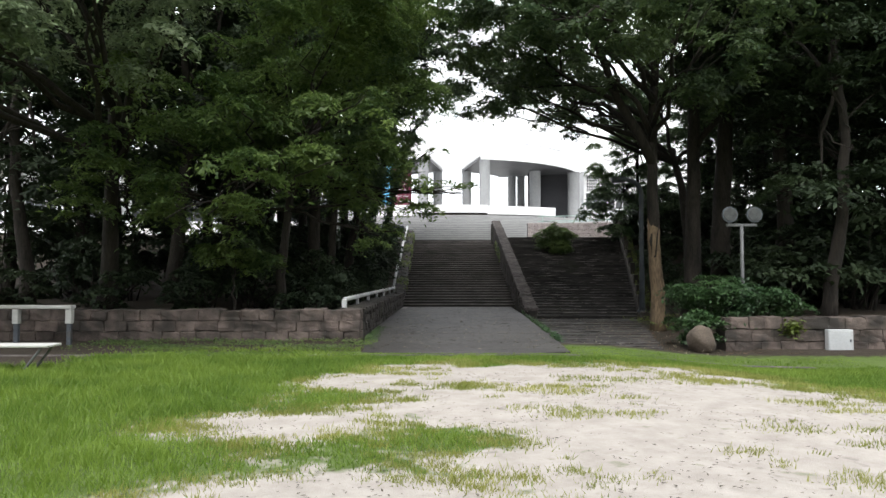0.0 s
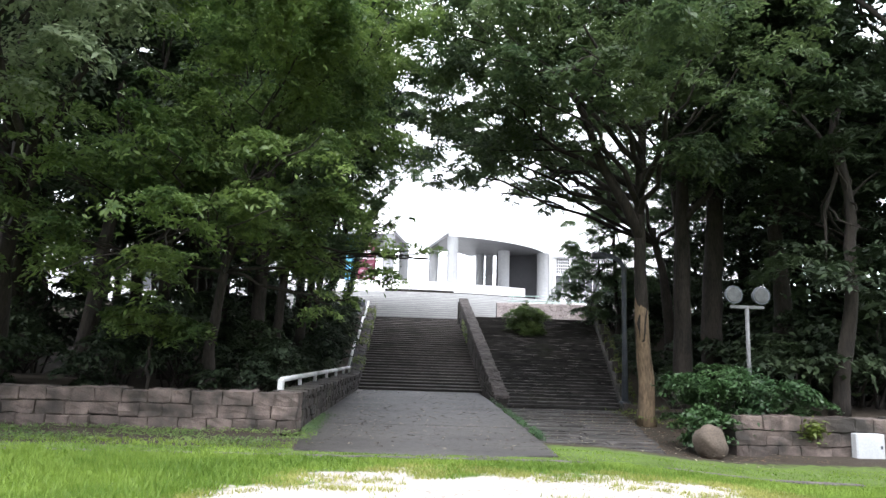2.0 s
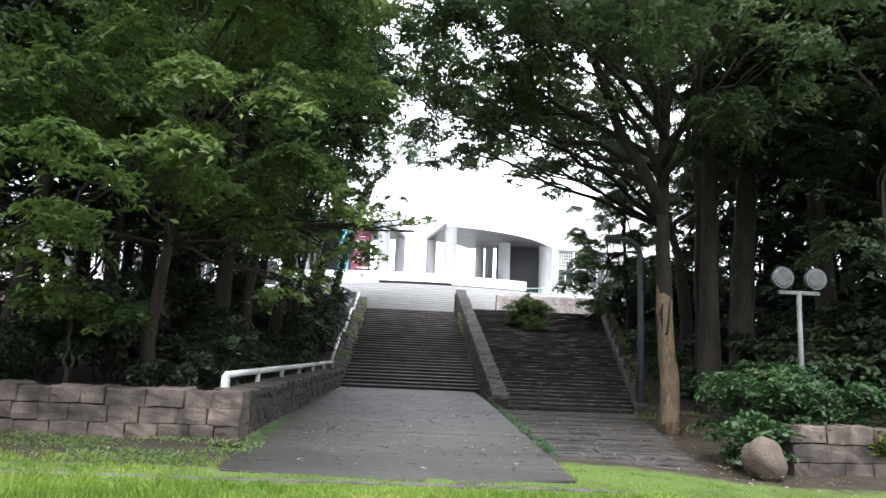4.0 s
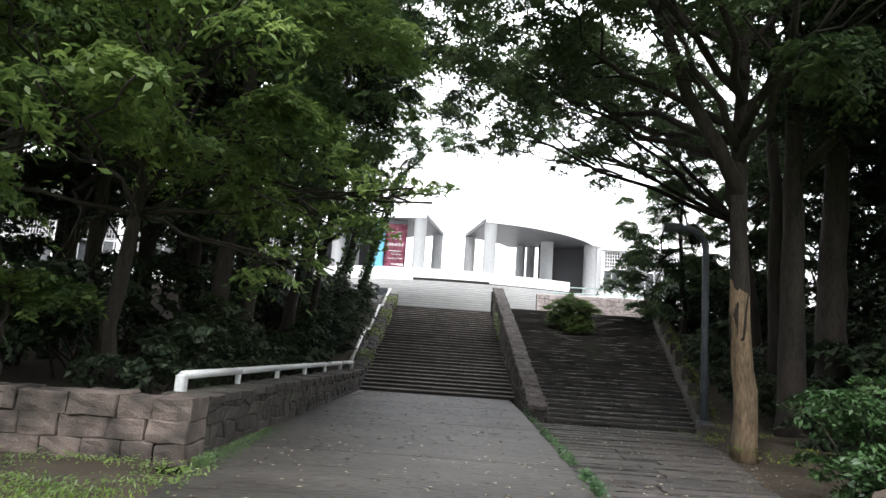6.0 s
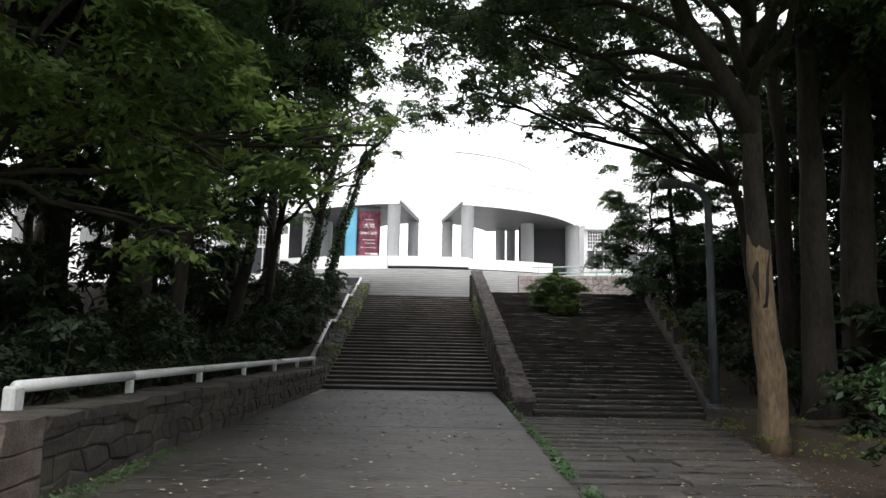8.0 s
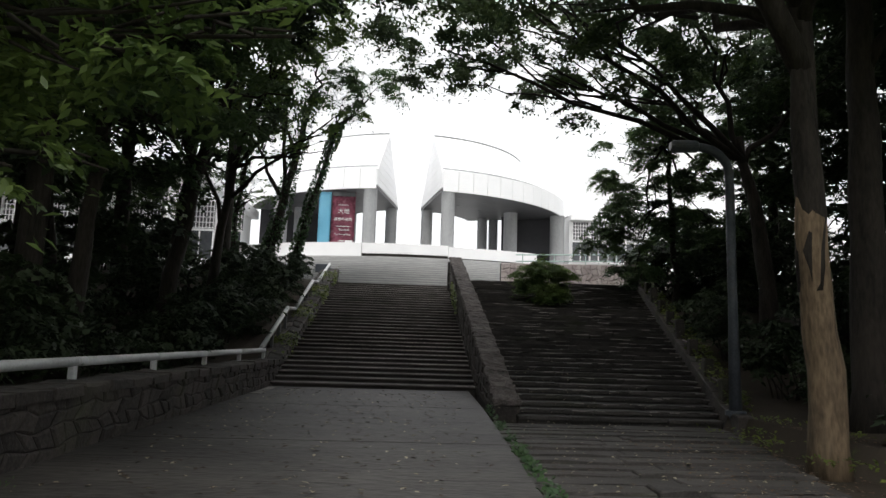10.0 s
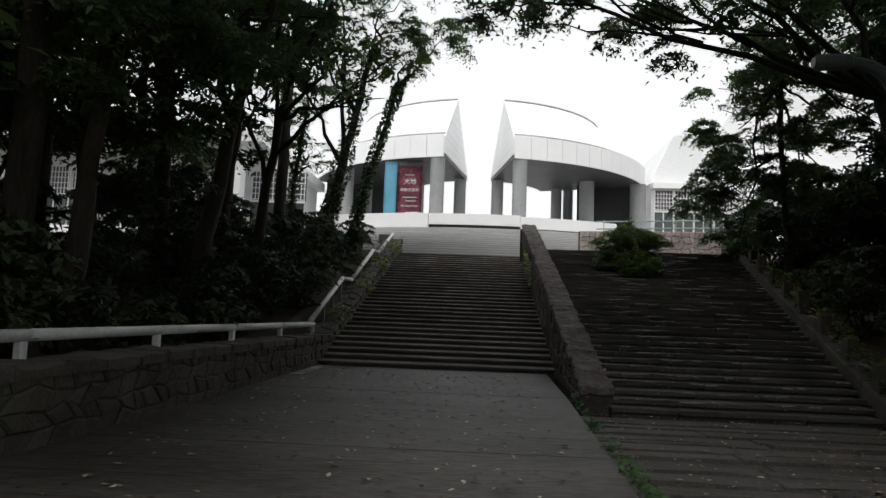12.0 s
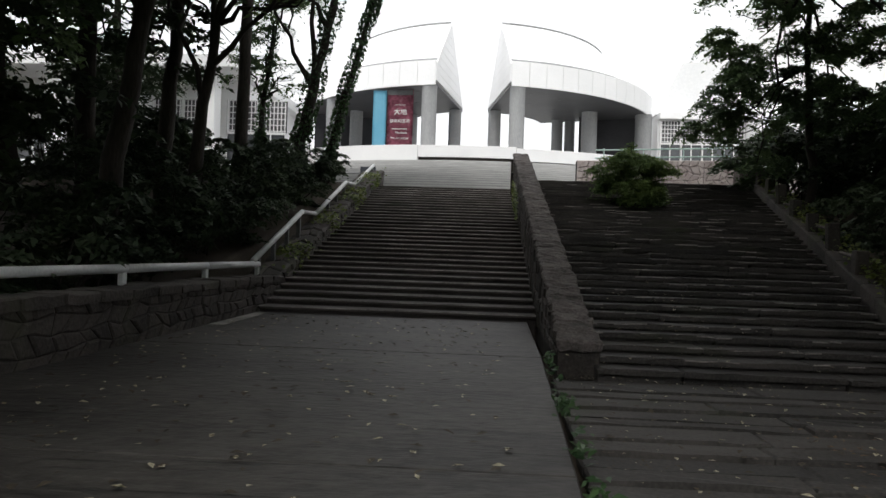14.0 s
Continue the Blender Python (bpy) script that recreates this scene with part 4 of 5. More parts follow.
bench = thing("bench", "weathered white slatted bench with angled steel legs", "bench", at=(-7.35, 11.2, -0.06))
for i in range(3):
    part("seat_slat", box((-1.2, -0.2 + i * 0.14, 0.37), (1.1, -0.08 + i * 0.14, 0.41), 0.008), BENCH, bench)
for x in (-0.9, 0.85):
    part("leg", tube([(x - 0.2, -0.15, -0.05), (x + 0.12, -0.15, 0.37)], [0.022, 0.022], 8), LAMP_WHITE, bench)
    part("leg", tube([(x - 0.2, 0.18, -0.05), (x + 0.12, 0.18, 0.37)], [0.022, 0.022], 8), LAMP_WHITE, bench)
table = thing("rail_bench", "white plank rail on short brackets", "railing", at=(-9.0, 15.6, 0))
part("plank", box((-3.5, -0.12, 0.7), (0.7, 0.12, 0.78), 0.012), BENCH, table)
for x in (-2.6, -0.65, 0.55):
    part("bracket", box((x, -0.08, 0.36), (x + 0.14, 0.06, 0.7), 0.01), BENCH, table)
    part("leg", box((x + 0.02, -0.05, -0.2), (x + 0.12, 0.04, 0.37), 0.008), POST, table, "dark steel leg")
sign = thing("notice_board", "small grey notice board on the landing", "notice board", at=(-2.75, 49.0, 3.74))
part("board", box((-0.35, -0.04, 0.55), (0.35, 0.03, 1.25), 0.015), POST, sign)
for x in (-0.25, 0.25):
    part("leg", tube([(x, 0, 0), (x, 0, 0.56)], [0.03, 0.03], 8), POST, sign)
fence = thing("landing_rail", "thin grey rail beside the landing", "railing")
for z in (4.1, 4.4, 4.7):
    part("rail", tube([(-9.0, 49.3, z), (-3.2, 49.3, z)], [0.02, 0.02], 6), LAMP_WHITE, fence)
for i in range(5):
    part("post", tube([(-9.0 + i * 1.45, 49.3, 3.2), (-9.0 + i * 1.45, 49.3, 4.75)], [0.025, 0.025], 6), LAMP_WHITE, fence)


# ---- plants ----
def unit(v):
    return v / np.maximum(np.linalg.norm(v, axis=1, keepdims=True), 1e-9)


def leaf_cards(centres, up, size, rng, aspect=0.42, fold=0.25, droop=0.3):
    """Folded diamond leaves at the centres, roughly facing up; four corners each."""
    n = len(centres)
    nrm = unit(up + rng.normal(0, 0.33, (n, 3)))
    ax = rng.normal(0, 1, (n, 3))
    ax = unit(ax - nrm * np.sum(ax * nrm, 1, keepdims=True))
    ax = unit(ax + np.array([0, 0, -droop]))
    side = np.cross(nrm, ax)
    side = unit(side)
    nrm = np.cross(ax, side)
    L = (size * (0.65 + 0.7 * rng.random(n)))[:, None]
    w = L * aspect * 0.5
    a, c = centres - ax * L / 2, centres + ax * L / 2
    m = centres - ax * L * 0.08 + nrm * L * fold * 0.4
    b, d = m + side * w, m - side * w
    return np.stack([a, b, c, d], 1).reshape(-1, 3)


def crown_points(blobs, n, rng, spray=0.55, flat=0.2, per=45, hollow=0.55):
    """Leaf places: ellipsoids (x, y, z, rx, ry, rz) carry rounded clusters, and each cluster carries flat sprays."""
    vol = np.array([(b[3] * b[4] * b[5]) ** 0.75 for b in blobs])
    pts, ups = [], []
    for b, share in zip(blobs, vol / vol.sum()):
        k = max(3, int(n * share / per))
        r = np.array(b[3:6])
        m = max(5, int(7 * (r[0] * r[1]) ** 0.5 / max(spray * 2, 0.5)) + k // 40)
        d = unit(rng.normal(0, 1, (m, 3)))
        rad = hollow + (1 - hollow) * rng.random(m) ** 0.6
        heart = np.array(b[:3]) + d * rad[:, None] * r
        which = rng.integers(0, m, k)
        big = 0.75 * spray + 0.2 * r.min() * rng.random(m)
        e = unit(rng.normal(0, 1, (k, 3)) + np.array([0, 0, 0.55]))
        c = heart[which] + e * (big[which] * (0.55 + 0.5 * rng.random(k)))[:, None] * np.array([1.25, 1.25, 0.6])
        size = spray * (0.35 + 0.5 * rng.random(k))
        tilt = unit(np.array([0, 0, 1.0]) + e * 0.6 + rng.normal(0, 0.15, (k, 3)))
        q = rng.normal(0, 0.5, (k, per, 3)) * size[:, None, None]
        h = np.sum(q * tilt[:, None, :], 2, keepdims=True)
        q = q - tilt[:, None, :] * h * (1 - flat)
        q[:, :, 2] -= 0.3 * np.sum(q ** 2, 2) / size[:, None]
        pts.append((c[:, None, :] + q).reshape(-1, 3))
        ups.append(np.repeat(tilt, per, 0))
    return np.concatenate(pts), np.concatenate(ups)


def wander(a, b, n, amount, rng):
    a, b = np.array(a, float), np.array(b, float)
    out = []
    for i in range(n + 1):
        u = i / n
        p = a + (b - a) * u + rng.normal(0, amount, 3) * math.sin(math.pi * u) * (1, 1, 0.4)
        out.append(tuple(p))
    return out


def tree(label, base, trunk, r0, blobs, leaves, size, leaf_mat, bark, seed, limbs=None, name="tree", spray=0.55, aspect=0.42, twigs=2, hollow=0.55, group="", limb=0.42, shade_bark=None, flare=1.3, bend=0.06):
    """trunk: the points of the stem from the base up, relative to it; blobs: the crown's masses, relative to the base."""
    rng = np.random.default_rng(seed)
    t = thing(name, label, "tree", at=base, group=group)
    pts = []
    for a, b in zip(trunk, trunk[1:]):
        pts += wander(a, b, 4, bend, rng)[:-1]
    pts.append(trunk[-1])
    k = len(pts)
    rad = [r0 * (flare if i == 0 else 1.0) * (1 - 0.6 * i / (k - 1)) for i in range(k)]
    if shade_bark:
        # upper trunk and limbs get darker bark: crown shade put into the colour
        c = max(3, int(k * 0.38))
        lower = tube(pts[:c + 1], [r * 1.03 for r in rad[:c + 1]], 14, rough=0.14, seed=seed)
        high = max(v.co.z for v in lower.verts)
        for v in lower.verts:  # the paler, lit tone ends in a ragged edge
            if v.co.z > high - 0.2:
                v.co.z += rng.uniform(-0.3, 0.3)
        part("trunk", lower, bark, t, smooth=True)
        part("upper_trunk", tube(pts[c - 2:], rad[c - 2:], 14, rough=0.14, seed=seed), shade_bark, t, smooth=True)
    else:
        part("trunk", tube(pts, rad, 14, rough=0.14, seed=seed), bark, t, smooth=True)
    for i, b in enumerate(blobs):
        stems = []
        start = np.array(limbs[i]) if limbs and i < len(limbs) else np.array(pts[int(k * (0.55 + 0.4 * rng.random()))])
        end = np.array(b[:3]) + np.array([0, 0, 0.1 * b[5]])
        stems.append(tube(wander(start, end, 6, 0.18, rng), list(np.linspace(r0 * limb, r0 * 0.1, 7)), 7, rough=0.1, seed=seed + i))
        for j in range(twigs):
            s = start + (end - start) * (0.4 + 0.5 * rng.random())
            d = unit(rng.normal(0, 1, (1, 3)))[0] * np.array(b[3:6]) * 0.85
            stems.append(tube(wander(s, end + d, 5, 0.14, rng), list(np.linspace(r0 * 0.17, 0.012, 6)), 5, seed=seed + i + j))
        part("limb", merge(*stems), shade_bark or bark, t, smooth=True)
    p, up = crown_points(blobs, leaves, rng, spray, hollow=hollow)
    part("crown", quads_mesh("crown", leaf_cards(p, up, size, rng, aspect), leaf_mat), parent=t)
    return t


def gz(x, y):
    return float(ground_z(x, y))


# the tall tree beside the old stairs, forked over the path
tall = tree("tall tree with pale brown trunk and spreading dark crown", (7.4, 22.7, gz(7.4, 22.7) - 0.1),
     [(0, 0, 0), (-0.06, 0, 2.0), (-0.14, 0, 4.2), (-0.1, 0.1, 7.0), (0.1, 0.2, 10.0), (-0.1, 0.2, 12.6)], 0.24,
     [(-2.6, -1.0, 9.6, 2.8, 3.0, 1.7), (-4.8, 1.4, 10.0, 2.4, 3.0, 1.5), (-0.6, 0.0, 12.4, 3.8, 3.6, 2.2), (2.2, -0.6, 9.6, 2.6, 2.8, 2.0), (-4.0, 6.5, 10.6, 3.0, 3.2, 1.4), (0.4, -3.0, 8.6, 2.2, 1.8, 1.4), (-1.4, 5.0, 9.2, 2.6, 2.6, 1.0), (-4.4, -1.0, 12.4, 3.0, 3.4, 1.6), (-2.6, 4.5, 13.2, 2.8, 4.0, 1.6), (-3.4, -5.6, 9.4, 2.6, 2.8, 1.5), (-0.8, -5.4, 8.8, 2.6, 2.6, 1.6), (-4.2, -2.5, 10.6, 2.6, 3.0, 1.3), (2.9, 0.6, 12.3, 2.8, 2.8, 1.7), (-3.6, 2.6, 8.6, 2.0, 2.0, 0.6)],
     104000, 0.16, LEAF_DEEP, BARK, 61, [(-0.1, 0.08, 6.6), (-0.1, 0.1, 7.2), (0.05, 0.15, 8.8), (-0.05, 0.1, 7.6), (-0.11, 0.1, 6.9), (-0.1, 0.06, 6.4), (-0.1, 0.06, 6.2), (0.0, 0.12, 8.4), (0.0, 0.1, 9.0), (-0.05, 0.08, 7.8), (-0.1, 0.06, 7.0), (-0.02, 0.1, 8.0), (0.05, 0.14, 9.2), (-0.12, 0.06, 6.3)], twigs=4, limb=0.46, shade_bark=DARK_BARK, flare=1.15, bend=0.02)
# second stem in the same bark, toned for crown shade
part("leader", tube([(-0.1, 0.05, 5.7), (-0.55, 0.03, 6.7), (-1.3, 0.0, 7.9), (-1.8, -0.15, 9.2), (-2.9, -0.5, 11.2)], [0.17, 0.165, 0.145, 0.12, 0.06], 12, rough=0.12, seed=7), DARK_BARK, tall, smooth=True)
# hanging boughs across the stairs
tree("broad tree with boughs hanging over the stairs", (12.6, 33.5, gz(12.6, 33.5) - 0.1),
     [(0, 0, 0), (-0.3, 0, 3.5), (-0.8, 0.1, 6.4)], 0.3,
     [(-3.6, 1.2, 8.4, 3.0, 2.8, 1.3), (-7.0, 1.6, 9.0, 2.8, 2.6, 1.1), (-10.0, 1.8, 9.4, 2.6, 2.4, 1.1), (-2.0, 0.5, 10.8, 4.0, 3.6, 2.0), (1.6, 0.3, 8.0, 1.6, 1.8, 1.0), (-6.5, 0.5, 11.4, 3.4, 3.4, 1.6), (-9.4, 0.5, 11.8, 2.7, 3.0, 1.5)],
     62000, 0.16, LEAF_DEEP, DARK_BARK, 62, [(-0.7, 0, 5.6)] * 7, twigs=5, limb=0.36)
# small layered tree at the head of the old stairs
tree("small layered tree beside the old stairs", (11.5, 37.9, gz(11.5, 37.9) - 0.1),
     [(0, 0, 0), (-0.1, 0, 2.0), (-0.2, 0.1, 5.0), (0, 0.1, 8.0)], 0.13,
     [(-2.5, 0, 2.5, 1.5, 1.5, 0.5), (-1.4, -0.3, 3.6, 2.0, 1.7, 0.8), (-1.5, 0.1, 4.9, 1.7, 1.6, 0.8), (0.7, 0.3, 3.1, 1.9, 1.6, 0.8), (-1.0, 0, 6.2, 1.7, 1.6, 0.7), (1.4, -0.2, 5.0, 1.7, 1.5, 0.9), (-0.5, 0, 7.5, 1.5, 1.4, 0.8), (0.2, 0.1, 8.8, 1.1, 1.1, 0.9), (1.3, 0.2, 7.0, 1.6, 1.4, 0.9), (-1.6, -0.3, 1.5, 1.0, 0.9, 0.35), (2.7, 0, 6.4, 1.7, 1.5, 1.1), (2.6, 0.2, 8.4, 1.6, 1.4, 1.0), (3.4, -0.4, 4.4, 1.5, 1.4, 0.9)],
     76000, 0.13, LEAF_MID, DARK_BARK, 63, twigs=3, spray=0.4, hollow=0.25)
# bright tree over the path wall
tree("bright green spreading tree above the low wall", (-4.6, 19.8, gz(-4.6, 19.8) - 0.1),
     [(0, 0, 0), (0.2, -0.1, 2.4), (0.5, -0.3, 5.2)], 0.16,
     [(1.2, -2.8, 5.0, 2.4, 2.2, 1.2), (2.6, -0.4, 6.4, 2.0, 2.4, 1.5), (-1.4, -2.6, 5.6, 2.4, 2.0, 1.3), (0.6, -1.2, 8.4, 3.0, 2.8, 1.8), (1.0, -4.4, 3.7, 1.6, 1.2, 0.45), (-0.8, -3.8, 2.6, 1.6, 1.3, 0.45), (1.6, 0.4, 4.0, 1.6, 1.9, 0.8), (-3.4, -3.0, 3.4, 1.8, 1.5, 0.7), (2.0, -2.6, 8.2, 1.6, 1.8, 1.4), (2.2, 1.6, 9.6, 2.2, 2.6, 1.6), (3.0, -3.0, 9.4, 1.7, 2.6, 1.4), (4.0, 1.0, 10.4, 2.1, 2.6, 1.2), (5.3, -0.3, 3.6, 0.9, 0.6, 0.08), (4.3, -0.4, 3.75, 1.1, 0.8, 0.14), (3.4, -0.4, 3.2, 1.1, 0.9, 0.22), (3.0, -0.3, 2.3, 0.9, 0.8, 0.25), (2.6, -0.6, 4.3, 1.4, 1.2, 0.5), (-2.2, -3.6, 4.6, 1.6, 1.2, 0.3), (-0.6, -4.2, 4.9, 1.4, 1.0, 0.25)],
     98000, 0.15, LEAF_BRIGHT, DARK_BARK, 64, twigs=3, spray=0.55, aspect=0.38, limb=0.28)
tree("pale-leaved spreading tree over the field's edge", (-9.0, 18.6, gz(-9, 18.6) - 0.1),
     [(0, 0, 0), (0.2, -0.3, 2.6), (0.5, -0.9, 5.4)], 0.26,
     [(1.8, -4.6, 6.4, 2.6, 2.0, 1.4), (-1.6, -4.6, 6.0, 2.6, 2.0, 1.6), (0.6, -3.2, 8.6, 3.6, 2.8, 1.6), (-4.4, -3.6, 6.4, 2.4, 2.0, 1.8), (0.2, -1.0, 10.4, 3.4, 3.0, 1.8), (3.6, -3.0, 8.8, 2.0, 2.0, 1.5), (-4.0, -5.6, 8.6, 3.0, 2.6, 1.3), (0.0, -6.0, 9.0, 3.0, 2.6, 1.2), (4.0, -5.4, 9.8, 2.8, 2.6, 1.2), (-0.5, -6.6, 6.4, 3.0, 2.0, 1.2), (-4.2, -6.6, 6.2, 3.0, 2.2, 1.5), (2.4, -6.0, 7.4, 2.0, 1.6, 1.0)],
     100000, 0.15, LEAF_PALE, DARK_BARK, 67, twigs=3, spray=0.6)
# leafy trees behind it along the wall
tree("leafy tree behind the path wall", (-4.2, 26.0, gz(-4.2, 26) - 0.1), [(0, 0, 0), (0.2, 0, 3), (0.4, 0.2, 6.5)], 0.2,
     [(1.4, 0.2, 4.4, 1.4, 2.4, 1.2), (1.2, -0.5, 7.0, 2.6, 2.8, 1.8), (-1.4, 0.3, 6.2, 2.6, 2.6, 1.8), (0.6, 0.2, 9.8, 3.0, 3.0, 2.0), (2.2, 1.6, 6.0, 1.4, 2.0, 0.9), (3.2, 0.6, 11.6, 2.7, 3.0, 1.6)],
     46000, 0.15, LEAF_MID, DARK_BARK, 65, twigs=3)
tree("bright leafy tree leaning towards the stairs", (-3.9, 33.0, gz(-3.9, 33) - 0.1), [(0, 0, 0), (0.3, 0, 3), (0.8, 0.1, 6.5)], 0.17,
     [(1.0, 0.3, 8.4, 2.2, 2.6, 1.5), (-1.0, 0.2, 7.6, 2.2, 2.4, 1.5), (2.2, 0.4, 10.2, 2.2, 2.4, 1.4), (0.2, 0, 11.6, 2.6, 2.6, 1.8), (2.4, 0.0, 12.0, 2.2, 2.4, 1.3), (3.3, -0.8, 6.0, 1.3, 0.8, 0.12), (2.3, -0.7, 6.6, 1.3, 0.9, 0.18), (2.6, -0.4, 5.2, 1.0, 0.8, 0.12)],
     36000, 0.15, LEAF_BRIGHT, DARK_BARK, 66, twigs=3)

tree("dark tree leaning towards the path", (-4.1, 30.0, gz(-4.1, 30) - 0.1), [(0, 0, 0), (0.25, 0, 2), (0.7, 0, 4.5), (1.4, 0.1, 7.5)], 0.23,
     [(1.2, 0.4, 9.4, 2.2, 2.4, 1.3), (2.6, -0.2, 10.6, 2.2, 2.4, 1.2), (-0.6, 0.2, 8.4, 1.8, 2.0, 1.2), (-0.8, -0.2, 6.0, 1.4, 1.6, 0.9)], 24000, 0.16, LEAF_DARK, DARK_BARK, 68, twigs=4)

# stout dark trees behind the tall one, unseen high crowns added for path shade
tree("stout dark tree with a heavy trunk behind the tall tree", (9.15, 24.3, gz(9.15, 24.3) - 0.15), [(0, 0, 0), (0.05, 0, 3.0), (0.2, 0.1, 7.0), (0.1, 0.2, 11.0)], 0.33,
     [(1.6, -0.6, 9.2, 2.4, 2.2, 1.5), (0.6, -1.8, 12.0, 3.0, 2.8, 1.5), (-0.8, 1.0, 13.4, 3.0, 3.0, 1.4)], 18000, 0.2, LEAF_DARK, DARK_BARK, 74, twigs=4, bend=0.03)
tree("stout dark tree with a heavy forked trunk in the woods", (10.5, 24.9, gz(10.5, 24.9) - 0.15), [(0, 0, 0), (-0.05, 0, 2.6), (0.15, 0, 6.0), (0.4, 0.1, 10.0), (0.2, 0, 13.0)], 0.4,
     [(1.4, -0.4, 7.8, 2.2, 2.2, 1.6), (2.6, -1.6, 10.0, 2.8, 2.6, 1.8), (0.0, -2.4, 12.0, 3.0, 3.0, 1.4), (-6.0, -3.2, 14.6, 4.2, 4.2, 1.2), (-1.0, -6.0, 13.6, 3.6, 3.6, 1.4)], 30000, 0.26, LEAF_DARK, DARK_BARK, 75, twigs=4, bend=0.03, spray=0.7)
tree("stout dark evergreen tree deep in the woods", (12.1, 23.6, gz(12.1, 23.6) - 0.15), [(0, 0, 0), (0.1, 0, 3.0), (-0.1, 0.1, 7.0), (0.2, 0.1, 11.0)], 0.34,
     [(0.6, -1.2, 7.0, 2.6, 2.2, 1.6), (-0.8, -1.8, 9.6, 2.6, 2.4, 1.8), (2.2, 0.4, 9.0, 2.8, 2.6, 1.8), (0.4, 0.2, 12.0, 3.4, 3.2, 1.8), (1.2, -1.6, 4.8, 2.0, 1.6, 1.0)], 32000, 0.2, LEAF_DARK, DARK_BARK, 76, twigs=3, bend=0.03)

# ivy-clad stems at the head of the stairs
def ivied(base, trunk, r0, blobs, seed, label):
    t = tree(label, base, trunk, r0, blobs, 9000, 0.13, LEAF_MID, DARK_BARK, seed, twigs=3, spray=0.45)
    rng = np.random.default_rng(seed)
    pts = []
    for a, b in zip(trunk, trunk[1:]):
        u = rng.random((700, 1))
        p = np.array(a) + (np.array(b) - np.array(a)) * u
        d = rng.normal(0, 1, (700, 3))
        d[:, 2] = 0
        pts.append(p + unit(d) * (r0 * (1.25 - 0.4 * u) + 0.12 * rng.random((700, 1))))
    pts = np.concatenate(pts)
    part("ivy", quads_mesh("ivy", leaf_cards(pts, unit(rng.normal(0, 1, pts.shape)), 0.12, rng, 0.8), LEAF_BUSH), parent=t, label="ivy leaves round the stem")
    return t


ivied((-3.3, 43.4, 3.3), [(0, 0, 0), (0.1, 0, 1.6), (0.55, 0, 3.6), (1.3, 0, 6.2), (1.7, 0, 7.4)], 0.17,
      [(1.9, -0.2, 8.6, 1.4, 1.4, 0.9), (3.4, -0.5, 9.0, 1.6, 1.4, 0.8)], 71, "ivy-clad tree leaning towards the stairs")
ivied((-4.4, 43.0, 3.2), [(0, 0, 0), (0.1, 0, 1.6), (0.45, 0, 3.1), (1.05, 0, 6.0), (1.7, 0, 8.9)], 0.27,
      [(-0.4, 0, 8.6, 2.0, 2.0, 1.2), (1.8, 0.2, 10.4, 2.0, 2.0, 1.2), (-1.4, 0.2, 7.6, 1.4, 1.4, 0.8), (0.2, 0.1, 11.0, 1.6, 1.6, 1.0)], 72, "dark forked tree with ivy near the landing")
ivied((-6.3, 44.5, 3.3), [(0, 0, 0), (0.1, 0, 2.5), (0.5, 0, 6.5)], 0.15,
      [(0.4, 0, 7.6, 1.8, 1.8, 1.5), (-0.8, 0.2, 5.4, 1.5, 1.5, 1.0), (0.8, -0.1, 4.4, 1.1, 1.1, 0.6)], 73, "slender leafy tree with ivy near the landing")

# dark woods on both sides: three kinds, repeated
kinds = []
for k, (lean, blobs, n) in enumerate((
        ((0.5, 0.0), [(0.6, 0, 8.0, 3.4, 3.4, 2.2), (-1.2, 0.8, 10.4, 3.4, 3.4, 2.2), (0.4, -1.2, 6.0, 2.6, 2.4, 1.2), (1.6, 0.6, 11.5, 3.0, 3.0, 2.0)], 13000),
        ((-0.6, 0.2), [(-0.6, 0, 7.4, 3.2, 3.2, 1.8), (1.4, 0.5, 9.6, 3.2, 3.2, 2.2), (-1.0, -0.6, 11.4, 3.4, 3.4, 2.2), (0.2, 0.2, 4.6, 2.4, 2.4, 1.2)], 13000),
        ((0.2, -0.3), [(0.2, -0.2, 6.0, 2.8, 2.8, 1.8), (0.4, 0.2, 8.6, 3.0, 3.0, 2.2), (0.2, 0.1, 11.2, 2.8, 2.8, 2.2), (-1.0, 0.4, 3.6, 2.2, 2.0, 1.2), (0.9, -0.3, 2.0, 1.8, 1.8, 1.0)], 14000))):
    kinds.append((lean, blobs, n))
WOODS = {0: [(-8.6, 22.0, 0), (-12.5, 26.5, 120), (15.5, 22.0, 300), (17.5, 30.0, 80), (21.0, 33.0, 10)],
         1: [(-10.5, 40.5, 35), (-14.0, 37.5, 125), (-17.0, 42.5, 215), (-12.5, 45.0, 305), (-8.8, 34.5, 80), (-12.6, 21.0, 10), (-5.8, 36.0, 150), (-9.6, 29.8, 250), (12.0, 20.8, 170), (20.5, 25.0, 330), (-17.5, 23.0, 90), (19.0, 20.5, 40), (16.0, 34.0, 111), (21.0, 27.5, 60)],
         2: [(15.8, 26.0, 220), (17.0, 33.2, 20), (16.6, 30.2, 100), (20.0, 30.5, 210), (-8.8, 25.6, 30), (-6.4, 28.4, 200), (15.2, 38.5, 20), (18.0, 36.5, 140), (19.5, 28.0, 250), (22.5, 29.0, 15), (-14.5, 30.5, 190), (-20.0, 27.0, 60), (17.0, 23.6, 300), (18.5, 42.0, 5), (-11.4, 23.4, 33), (-15.6, 24.6, 144), (-6.9, 24.0, 260), (-18.0, 32.5, 75)]}
